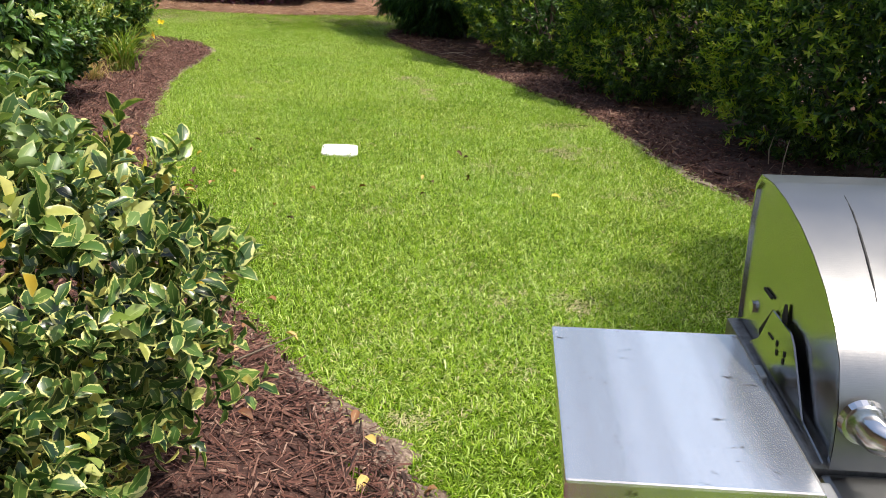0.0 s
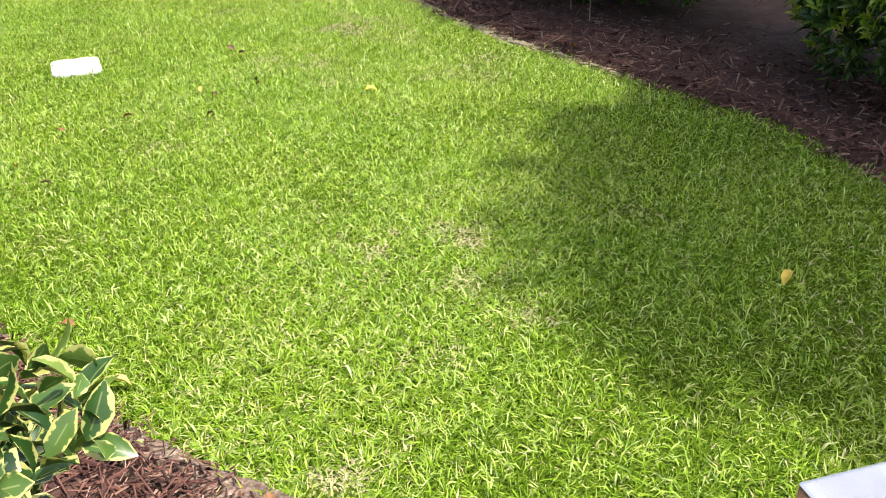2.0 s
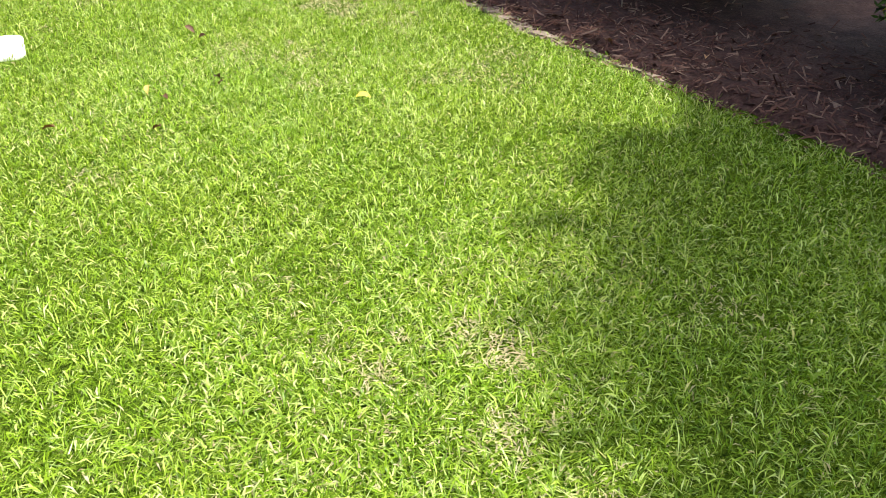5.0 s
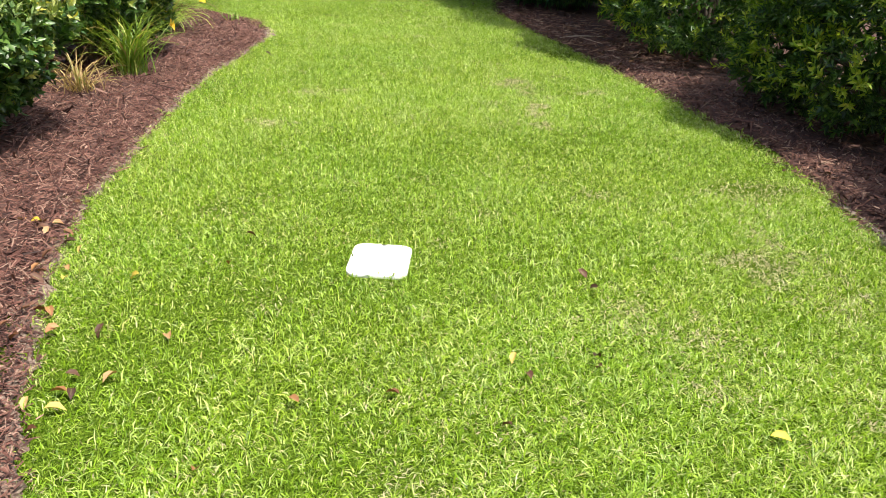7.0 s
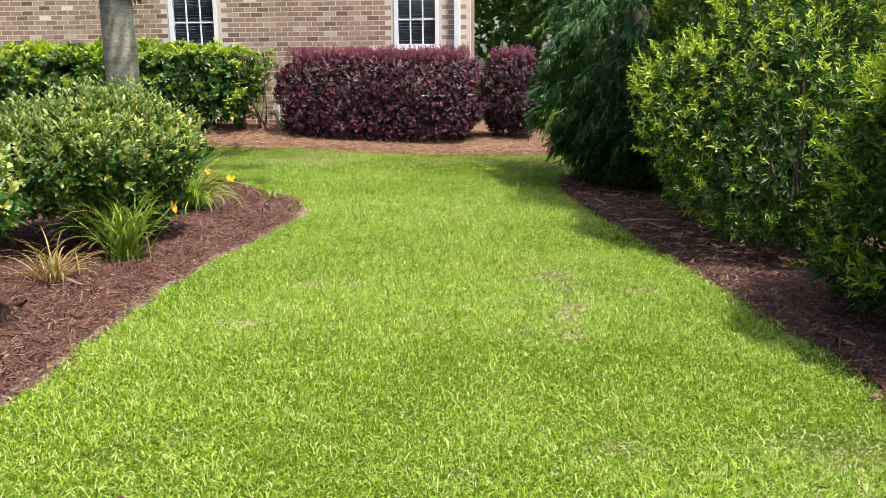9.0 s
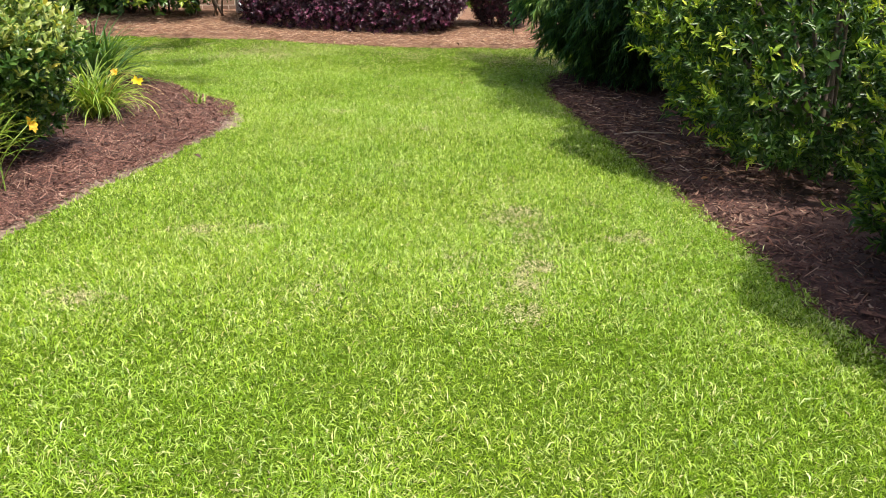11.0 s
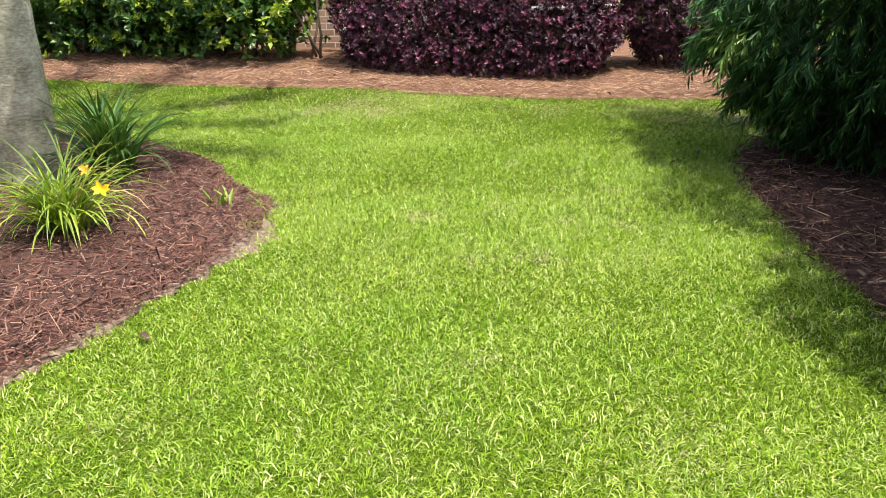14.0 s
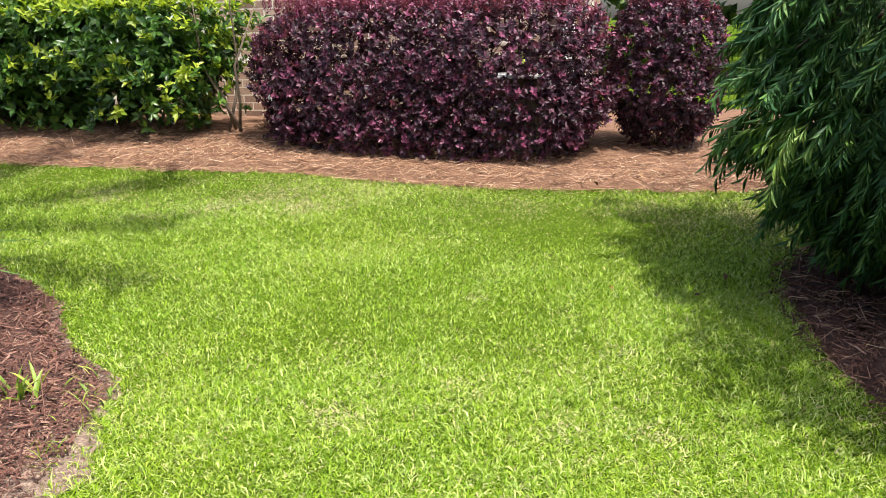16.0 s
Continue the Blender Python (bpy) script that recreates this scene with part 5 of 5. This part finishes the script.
def conifer():
    """A dense conifer with drooping sprays down to the ground."""
    rng = np.random.default_rng(71)
    t = thing("conifer", "dark green conifer with long drooping needle sprays to the ground", "tree", (1.95, 13.45, 0.03 + float(lie(1.95))))
    part("trunk", tube([(0, 0, -0.05), (0.02, 0, 1.2), (0, 0.03, 2.8), (0, 0, 4.3)], [0.13, 0.11, 0.07, 0.015], 10), BARK, t)
    lim = ([0.2, 0.5, 0.62, 0.9, 1.6, 2.4, 3.4, 4.6], [0.45, 0.62, 0.98, 1.14, 1.22, 1.08, 0.62, 0.08])
    tips = 520
    z = rng.uniform(0, 1, tips) ** 2.1 * 4.3 + 0.3
    a = rng.uniform(0, 2 * np.pi, tips)
    r = np.interp(z, *lim) * (1 - np.abs(rng.normal(0, 0.10, tips))) * (1 + 0.08 * smooth_noise(a * 1.6, z * 1.6, 33))
    tip = np.stack([np.cos(a) * r, np.sin(a) * r, z], 1)
    seen = rng.random(tips) < np.interp(z, [1.6, 2.0, 2.5], [1.0, 0.65, 0.25])
    seen &= np.sin(a) < rng.uniform(0.2, 1.0, tips)
    tip, a, tips = tip[seen], a[seen], int(seen.sum())
    out = np.stack([np.cos(a), np.sin(a), 0 * a], 1)
    side = np.stack([-np.sin(a), np.cos(a), 0 * a], 1)
    # shoots along the outer half metre of each branch, fanned to both sides and hanging
    m = 12
    back = rng.uniform(0, 0.55, (tips, m))
    fan = rng.uniform(-1, 1, (tips, m))
    p = tip[:, None] - out[:, None] * back[..., None] + side[:, None] * (fan * (0.06 + 0.25 * back))[..., None] + np.array([0, 0, 1]) * (0.20 * back - 0.25 * np.abs(fan) * back)[..., None] + rng.normal(0, 0.025, (tips, m, 3))
    o = unit(out[:, None] + side[:, None] * (fan * 0.9)[..., None])
    p, o = p.reshape(-1, 3), o.reshape(-1, 3)
    p[:, 2] = np.maximum(p[:, 2], 0.34)
    fr = leaf_frames(rng, p, o, 28, 0.105, 0.0030, 0.27, -0.75, (14, 44), 0.25, 0.40)
    yo = np.repeat(np.repeat((rng.random(tips) < 0.12).astype(int), m), 28)
    tagged(part("foliage", leaf_mesh("foliage", fr, BLADE4, [CONIFER_LEAF, CONIFER_YOUNG], yo), None, t), kind="stuff")
    zi, ai = rng.uniform(0.35, 2.3, 560), rng.uniform(0, 2 * np.pi, 560)
    ri = np.interp(zi, *lim) * rng.uniform(0.35, 0.78, 560)
    oi = np.stack([np.cos(ai), np.sin(ai), 0 * ai], 1)
    inner = leaf_frames(rng, oi * ri[:, None] + np.array([0, 0, 1]) * zi[:, None], oi, 26, 0.14, 0.0065, 0.30, -0.8, (15, 55), 0.3, 0.4)
    tagged(part("inner_foliage", leaf_mesh("inner_foliage", inner, BLADE4, [CONIFER_LEAF]), None, t), kind="stuff")
    bm = bmesh.new()
    for i in range(70):
        zz, aa = rng.uniform(0.3, 4.0), rng.uniform(0, 6.28)
        rr = float(np.interp(zz, [0.2, 0.6, 1.6, 2.4, 3.4, 4.6], [0.6, 0.9, 1.1, 0.95, 0.5, 0.05]))
        c, s = math.cos(aa), math.sin(aa)
        tube([(0.05 * c, 0.05 * s, zz + 0.3), (rr * 0.5 * c, rr * 0.5 * s, zz + 0.35), (rr * 0.95 * c, rr * 0.95 * s, zz)], [0.022, 0.014, 0.004], 5, bm)
    tagged(part("branchwork", bm, BARK, t), kind="stuff")


conifer()

# ---- hedges along the house ----
def layered(rng, p):
    """Thins the sprigs in flat uneven layers below the clipped top."""
    f = smooth_noise(p[:, 0] * 1.6, p[:, 2] * 7.0, 84) + 0.5 * smooth_noise(p[:, 0] * 4, p[:, 2] * 5, 85)
    return (rng.random(len(p)) > np.clip(0.9 * (-f - 0.15), 0, 0.85)) | (p[:, 2] > 1.38)


def pocketed(rng, p):
    """Thins the sprigs in small hollows below the bright top."""
    f = smooth_noise(p[:, 0] * 2.6, p[:, 2] * 4.0, 86)
    return (rng.random(len(p)) > np.clip(1.1 * (-f - 0.1), 0, 0.85)) | (p[:, 2] > 1.30)


shrub("clipped_hedge", "clipped green hedge with bright yellow-green new leaves on top", "hedge", (-5.8, 15.85), [((-5.80, 15.75, 0.905), (2.40, 0.58, 0.605)), ((-6.6, 15.72, 0.56), (1.1, 0.5, 0.30)), ((-4.5, 15.72, 0.52), (0.75, 0.5, 0.28))], 4900, 7, (0.088, 0.042), 0.06, LEAF4, [HEDGE_LEAF, HEDGE_YOUNG], 81, top_young(1.33, 0.06, 0.97, 0.30), shell=0.18, low=0.34, power=5, lumps=0.13, stem_count=0, back_y_limit=15.95, gaps=pocketed, filler=1500, fill_blobs=[((-5.80, 15.85, 0.93), (2.35, 0.45, 0.62))])
# The top face's highlight is put into the paler leaves there.
shrub("clipped_hedge", "clipped rounded hedge of dark purple-red leaves", "hedge", (-1.55, 15.95), [((-1.6, 15.86, 0.93), (1.52, 0.64, 0.61)), ((-1.58, 15.86, 0.60), (1.32, 0.62, 0.42))], 8200, 7, (0.046, 0.026), 0.05, BLADE4, [RED_LEAF, RED_LIT_YOUNG], 82, top_young(1.43, 0.05, 0.8, 0.26), shell=0.10, low=0.24, power=4.6, lumps=0.07, stem_count=26, r0=0.012, filler=1000, gaps=layered)
shrub("clipped_hedge", "smaller clipped bush of dark purple-red leaves", "hedge", (0.38, 16.3), [((0.40, 16.25, 1.02), (0.46, 0.5, 0.60)), ((0.38, 16.25, 0.72), (0.34, 0.4, 0.40))], 2300, 7, (0.042, 0.025), 0.05, BLADE4, [RED_LEAF, RED_LIT_YOUNG], 83, top_young(1.56, 0.05, 0.75, 0.16), shell=0.08, low=0.34, power=2.8, lumps=0.06, stem_count=10, r0=0.012, filler=260, gaps=layered)


for name, c, r, seed in (("clipped_hedge.001", (-1.6, 15.86, 1.50), (1.36, 0.50), 181), ("clipped_hedge.002", (0.40, 16.25, 1.57), (0.32, 0.32), 182)):
    rng = np.random.default_rng(seed)
    n = int(900 * r[0] * r[1] / 0.68) + 60
    at = np.stack([c[0] + rng.uniform(-1, 1, n) * r[0], c[1] + rng.uniform(-1, 1, n) * r[1], c[2] + rng.normal(0.0, 0.03, n)], 1)
    hedge = bpy.data.objects[name]
    fr = leaf_frames(rng, at - np.array(hedge.matrix_basis.translation) + np.array([0, 0, float(lie(c[0]))]), np.tile([0.0, 0.0, 1.0], (n, 1)), 9, 0.034, 0.016, 0.12, 0.6, (25, 60), 0.25)
    tagged(part("new_growth", leaf_mesh("new_growth", fr, BLADE4, [RED_LIT_YOUNG]), None, hedge, "thin pinkish-purple shoot tips"), kind="stuff")


sprig = thing("vine_sprig", "small yellow-green sprig growing out of the purple hedge", "plant", (-0.76, 15.42, 1.05))
part("stalk", tube([(0, 0.12, -0.08), (0.0, 0.05, 0.02), (0.01, -0.02, 0.12)], [0.004, 0.003, 0.002], 5), BARK, sprig)
rng = np.random.default_rng(183)
fr = leaf_frames(rng, np.array([(0, 0.03, 0.03), (0.005, 0.0, 0.08), (0.01, -0.02, 0.12)]), np.tile([0.0, -0.7, 0.4], (3, 1)), 4, 0.075, 0.036, 0.02, 0.3, (35, 75), 0.2)
part("leaves", leaf_mesh("leaves", fr, LEAF8, [HEDGE_YOUNG]), None, sprig, "yellow-green young leaves")


def hedge_stems():
    """Bare stems below the green hedge."""
    rng = np.random.default_rng(84)
    hedge = bpy.data.objects["clipped_hedge"]
    bm = bmesh.new()
    for x in np.arange(-2.3, 2.35, 0.42):
        for _ in range(4):
            a = np.array([x + rng.normal(0, 0.07), rng.normal(0, 0.08), -0.03])
            b = a + np.array([rng.normal(0, 0.15), rng.normal(0, 0.15), 0.6])
            c = b + np.array([rng.normal(0, 0.2), rng.normal(0, 0.2), 0.55])
            tube([a, (a + b) / 2 + rng.normal(0, 0.02, 3), b, c], [0.016, 0.014, 0.011, 0.004], 6, bm)
    tagged(part("branchwork", bm, BARK, hedge), kind="stuff")


hedge_stems()


# ---- tree trunk ----
def ringed_tree():
    rng = np.random.default_rng(91)
    t = thing("palm_tree", "palm with a smooth grey ringed trunk and fibrous collar", "tree", (-3.465, 11.23, float(lie(-3.465))))
    zs_ = np.linspace(-0.05, 5.2, 60)
    rad = np.interp(zs_, [0, 0.15, 0.45, 1.0, 2.0, 5.2], [0.215, 0.20, 0.182, 0.168, 0.155, 0.14]) * (1 + 0.012 * np.sin(zs_ * 46) + 0.008 * rng.normal(0, 1, 60))
    part("trunk", tube([(0.01 * math.sin(z), 0.012 * math.cos(z * 1.3), z) for z in zs_], list(rad), 24), TRUNK, t)
    n = 420
    a = rng.uniform(0, 2 * np.pi, n)
    z = rng.uniform(2.02, 2.7, n)
    p = np.stack([np.cos(a) * 0.155, np.sin(a) * 0.155, z], 1)
    fr = leaf_frames(rng, p, unit(np.stack([np.cos(a), np.sin(a), 0 * a], 1)), 1, 0.17, 0.05, 0.0, -0.3, (5, 35), 0.2, 0.6)
    part("fibre_collar", leaf_mesh("fibre_collar", fr, LEAF8, [FIBRE]), None, t, "ragged brown fibre collar on the trunk")
    fronds = bmesh.new()
    pts, fr2 = [], []
    for i in range(16):
        aa, el = i * 2.4, rng.uniform(0.1, 1.1)
        line = [np.array([math.cos(aa) * s * 2.7, math.sin(aa) * s * 2.7, 5.15 + s * (el * 1.4 - 0.9 * s)]) for s in np.linspace(0, 1, 7)]
        tube(line, [0.016, 0.014, 0.012, 0.010, 0.008, 0.005, 0.003], 5, fronds)
        for q, q2 in zip(line[1:], line[2:] + [line[-1] * 1.02]):
            for w in np.linspace(0, 1, 7):
                pts.append(q + (q2 - q) * w)
                fr2.append(unit(q2 - q))
    part("frond_stalks", fronds, BARK, t)
    part("fronds", leaf_mesh("fronds", leaf_frames(rng, np.array(pts), np.array(fr2), 4, 0.42, 0.022, 0.02, 0, (30, 60), 0.2, 0.3), BLADE4, [HEDGE_LEAF]), None, t)


ringed_tree()


# ---- daylilies ----
def strap_clump(name, label, at, count, length, width, mat, seed, rise=(35, 80), curl=1.5, category="plant", group="", dead=0):
    """A clump of arching strap leaves, a few of them withered."""
    rng = np.random.default_rng(seed)
    t = thing(name, label, category, (*at, 0.012 + float(lie(at[0]))), group=group)
    n, seg = count, 7
    a = rng.uniform(0, 2 * np.pi, n)
    el = np.radians(rng.uniform(*rise, n))
    L, W = length * rng.uniform(0.6, 1.15, n), width * rng.uniform(0.7, 1.2, n)
    foot = np.stack([rng.normal(0, 0.05, n), rng.normal(0, 0.05, n), 0 * a], 1)
    way = np.stack([np.cos(a), np.sin(a), 0 * a], 1)
    side = np.stack([-np.sin(a), np.cos(a), 0 * a], 1)
    c = curl * rng.uniform(0.5, 1.4, n)
    pos, rows = foot.copy(), []
    for i in range(seg + 1):
        s = i / seg
        ang = el - c * s**1.5
        wv = W * np.interp(s, [0, 0.3, 0.75, 1], [0.7, 1, 0.7, 0.04])
        up = -way * np.sin(ang)[:, None] + np.array([0, 0, 1]) * np.cos(ang)[:, None]
        rows.append((pos - side * (wv / 2)[:, None] + up * (wv * 0.25)[:, None], pos.copy(), pos + side * (wv / 2)[:, None] + up * (wv * 0.25)[:, None]))
        pos = pos + (way * np.cos(ang)[:, None] + np.array([0, 0, 1]) * np.sin(ang)[:, None]) * (L / seg)[:, None]
        pos[:, 2] = np.maximum(pos[:, 2], 0.008)
    v = np.stack([np.stack(r, 1) for r in rows], 1).reshape(-1, 3)
    tri = []
    for i in range(seg):
        for k in range(2):
            b = i * 3 + k
            tri += [(b, b + 1, b + 4), (b, b + 4, b + 3)]
    tt = (np.array(tri)[None] + (np.arange(n) * 3 * (seg + 1))[:, None, None]).reshape(-1, 3)
    uv = np.tile(np.array([(i / seg, y) for i in range(seg + 1) for y in (1, 0, 1)]), (n, 1))
    per, size = len(tri), 3 * (seg + 1)
    live = n - dead
    part("foliage", mesh_of("foliage", v[: live * size], tt[: live * per], mat, uv[: live * size]), None, t)
    for i in range(live, n):
        part("withered_leaf", mesh_of("withered_leaf", v[i * size : (i + 1) * size], tt[:per], DRY_LEAF, uv[:size]), None, t, "pale withered leaf")
    return t


def flower(t, at, mat, size=0.075, tilt=(0.5, -0.6, 0.6), label="open yellow flower", name="flower"):
    """Six petals on a thin stalk."""
    rng = np.random.default_rng(int(abs(at[0] * 1000)) + 3)
    base = np.array(at)
    part("flower_stalk", tube([(at[0] * 0.2, at[1] * 0.2, 0), (at[0] * 0.6, at[1] * 0.6, at[2] * 0.7), tuple(base - unit(np.array(tilt)) * 0.03)], [0.004, 0.003, 0.003], 6), LILY_LEAF, t)
    fr = leaf_frames(rng, base[None] - unit(np.array(tilt)) * 0.03, unit(np.array([tilt])), 6, size, size * 0.62, 0.004, 0, (48, 62), 0.02, 0.0)
    fr[4][:] = size
    part(name, leaf_mesh(name, fr, LEAF8, [mat]), None, t, label)


lily = strap_clump("daylily", "bright green arching daylily clump with a faded flower", (-2.08, 8.25), 150, 0.64, 0.013, LILY_LEAF, 101, (62, 89), 1.7, group="daylilies", dead=5)
flower(lily, (0.30, 0.16, 0.36), PETAL_OLD, 0.06, (0.8, 0, 0.1), "withered orange flower")
strap_clump("dry_grass_tuft", "tuft of dry tan strap leaves on the mulch", (-2.24, 7.62), 80, 0.40, 0.009, DRY_LEAF, 102, (35, 85), 1.5)
lily = strap_clump("daylily", "daylily clump with open yellow flowers by the tree", (-2.45, 10.33), 240, 0.62, 0.014, LILY_LEAF, 103, (42, 86), 2.0, group="daylilies", dead=4)
flower(lily, (0.49, -0.28, 0.34), PETAL, 0.05, (0.4, -0.8, 0.35))
flower(lily, (0.18, -0.02, 0.37), PETAL_OLD, 0.038, (0.1, -0.7, 0.5), "fading orange-yellow flower")
strap_clump("daylily", "tall dark green daylily clump with broad arching leaves", (-3.00, 11.44), 190, 0.76, 0.024, LILY_DARK, 104, (42, 88), 1.5, group="daylilies", dead=4)
strap_clump("seedling", "small pale green seedling at the mulch edge", (-1.90, 10.98), 14, 0.16, 0.022, LILY_LEAF, 105, (40, 88), 0.7)
for at, n, ln, sd in (((-1.70, 11.08), 16, 0.10, 107), ((-1.62, 10.92), 12, 0.08, 108), ((-1.56, 10.70), 14, 0.09, 109), ((-1.80, 11.28), 14, 0.10, 110)):
    strap_clump("grass_tuft", "small yellow-green grass tuft at the mulch edge", at, n, ln, 0.006, LILY_LEAF, sd, (30, 85), 1.2, group="grass tufts at the bed's bend")
strap_clump("seedling", "small weed with pale leaves in the mulch", (-1.78, 11.15), 7, 0.08, 0.018, LILY_LEAF, 106, (25, 70), 1.0)


# ---- small things ----
stick = thing("stick", "thin pale dry stick lying on the mulch", "stick", (1.55, 10.75, 0.02 + float(lie(1.55))), 6)
part("twig", tube([(-0.02, 0, 0.02), (0.15, 0.01, 0.035), (0.32, -0.005, 0.03), (0.46, 0.02, 0.02)], [0.006, 0.007, 0.006, 0.004], 7), TWIG, stick)
for at, turn, ln in (((2.95, 4.6, 0.0), 70, 0.3), ((2.9, 4.35, 0.0), 20, 0.28)):
    s = thing("stick", "upright dead twig in the shaded mulch", "stick", (at[0], at[1], float(lie(at[0]))), turn, group="dead twigs")
    part("twig", tube([(0, 0, 0), (0.02, 0.01, ln * 0.5), (0.01, -0.02, ln)], [0.005, 0.004, 0.002], 6), TWIG, s)

pipe = thing("drain_pipe", "grey-white drain pipe with an angled foot by the wall", "pipe", (-3.39, 16.35, float(ground_z(16.35, -3.39)) + 0.03))
part("riser", tube([(0, 0, -0.05), (0.0, 0, 0.20), (-0.01, 0, 0.40)], [0.038, 0.036, 0.036], 12), PVC, pipe)
part("foot", tube([(0.03, -0.03, 0.17), (0.10, -0.10, 0.06), (0.20, -0.16, 0.035), (0.34, -0.2, 0.03)], [0.03, 0.03, 0.03, 0.03], 10), PVC, pipe)
part("cross_bar", box((-0.14, -0.03, 0.395), (0.05, 0.02, 0.43), 0.006), TWIG, pipe, "tan cross bar at the top")

post = thing("meter_box", "white utility box half hidden in the purple hedge", "utility box", (-0.78, 15.53, 0.27))
# Shade is put into the body's dark colour, so only the lid looks lit.
part("box", box((-0.22, 0.06, 0.0), (0.16, 0.3, 0.70), 0.015), BARK, post, "box body coloured dark, as if only the lid were lit")
part("lid", box((-0.24, -0.10, 0.703), (0.18, 0.32, 0.73), 0.008), WHITE_PAINT, post)


def fallen_leaves():
    rng = np.random.default_rng(121)
    data = []
    for i in range(5):
        fr = [np.array([(-0.5, 0, 0.0)]) * 0.05, np.array([(1.0, 0, 0)]), np.array([(0, 1.0, 0)]), np.array([(0, 0, 1.0)]), np.array([0.040 + 0.005 * i]), np.array([0.022 + 0.0025 * i])]
        curl = (LEAF8[0] * np.array([1, 1, 1.8]), LEAF8[1], LEAF8[2])
        data.append(leaf_mesh("fallen_leaf", fr, curl, [FALLEN]))
    known = [(0.376, 3.8), (0.43, 4.17), (0.71, 4.2), (0.77, 4.85), (1.15, 3.77), (-0.63, 4.85), (0.79, 4.72), (0.47, 4.07), (-0.95, 4.7), (-0.9, 3.82), (-0.44, 3.57), (-0.35, 3.33), (-0.41, 2.28), (-0.33, 1.95), (1.49, 1.52), (0.7, 4.13), (-0.24, 3.9), (0.05, 3.95), (-0.7, 4.25), (-0.8, 4.0), (0.14, 13.0), (0.58, 13.0), (-0.6, 5.15), (0.75, 13.4), (-1.25, 9.3)]
    spots = known + [(-1.91, 4.92), (-1.29, 4.33), (-1.17, 4.19), (-1.62, 4.34), (-1.61, 4.29), (-1.33, 3.89), (-1.1, 3.86), (-1.35, 5.1), (-1.41, 4.44), (-1.25, 4.01), (-1.22, 4.44), (-1.22, 4.38), (-1.09, 4.28), (-0.93, 4.28), (-1.65, 4.48), (-1.24, 4.27), (-0.91, 4.0), (-0.88, 3.9), (-0.92, 3.91), (-1.71, 4.97), (-1.89, 5.08), (-1.46, 4.45)]
    for _ in range(24):
        y = rng.uniform(3.2, 5.6)
        spots.append((float(left_x(y)) - abs(rng.normal(0, 0.22)) + 0.12, y))
    for _ in range(10):
        y = rng.uniform(0.9, 2.4)
        spots.append((float(left_x(y)) - abs(rng.normal(0, 0.2)) + 0.05, y))
    for _ in range(14):
        y = rng.uniform(3.0, 13.0)
        spots.append((float(right_x(y)) + abs(rng.normal(0, 0.3)) + 0.05, y))
    for _ in range(12):
        x = rng.uniform(-5, 0.8)
        spots.append((x, float(back_y(x)) + abs(rng.normal(0, 0.25))))
    for i, (x, y) in enumerate(spots):
        on_bed = x < left_x(min(y, 12.6)) or x > right_x(y) or y > back_y(x)
        ob = new("fallen_leaf", data[i % 5])
        ob.matrix_world = pose(x, y, float(ground_z(y, x)) + (0.05 if on_bed else 0.034), rng.uniform(-25, 25), rng.uniform(-25, 25), rng.uniform(0, 360))
        tagged(ob, "dry curled fallen leaf on the " + ("mulch" if on_bed else "grass"), "leaf", "fallen leaves")


fallen_leaves()


# ---- trees beyond the lawn ----
def broad_tree(at, height, spread, seed, sprigs=1500, leaf=(0.12, 0.06), label="leafy green tree beyond the house", kind_mat=None):
    rng = np.random.default_rng(seed)
    t = thing("tree", label, "tree", (*at, float(ground_z(at[1], at[0]))))
    blobs = [((rng.normal(0, spread * 0.35), rng.normal(0, spread * 0.35), height * rng.uniform(0.5, 0.85)), (spread * rng.uniform(0.4, 0.6), spread * rng.uniform(0.4, 0.6), height * rng.uniform(0.14, 0.22))) for _ in range(7)]
    bm = tube([(0, 0, -0.1), (0.05, 0.03, height * 0.3), (0, 0, height * 0.7)], [height * 0.035, height * 0.026, height * 0.012], 10)
    for c, r in blobs:
        tube([(0.03, 0.02, height * 0.32), (c[0] * 0.5, c[1] * 0.5, (c[2] + height * 0.3) / 2), c], [height * 0.014, height * 0.010, height * 0.004], 6, bm)
    part("trunk", bm, BARK, t)
    p, out, _ = crown(rng, sprigs, blobs, 0.2, 0.4, 2.0, 0.2)
    part("crown", leaf_mesh("crown", leaf_frames(rng, p, out, 8, leaf[0], leaf[1], 0.15, 0.3), BLADE4, [kind_mat or FAR_LEAF]), None, t)


for i, (x, y, h, s) in enumerate([(2.2, 25, 5.5, 2.4), (0.8, 31, 8, 3.2), (5.5, 27, 7, 3.0), (9, 22, 6, 2.8), (4, 36, 9, 3.6), (11, 14, 7, 3.0)]):
    broad_tree((x, y), h, s, 140 + i, 1500 if i < 2 else 800, (0.22, 0.12) if i < 2 else (0.27, 0.15))


def far_woods():
    """The leafy tree line far behind, as one mass of clumps."""
    rng = np.random.default_rng(151)
    blobs = [((x + rng.normal(0, 0.6), 30 + rng.normal(0, 2), rng.uniform(1.2, 5.5)), (rng.uniform(1.3, 2.2), rng.uniform(1.0, 1.8), rng.uniform(1.0, 1.8))) for x in np.arange(-6, 16, 0.45)]
    p, out, _ = crown(rng, 2600, blobs, 0.2, 0.1, 2.0, 0.2)
    ob = new("far_woods", leaf_mesh("far_woods", leaf_frames(rng, p, out, 8, 0.29, 0.16, 0.2, 0.3), BLADE4, [FAR_LEAF]))
    tagged(ob, "distant leafy green tree line", "woods", kind="stuff")


far_woods()
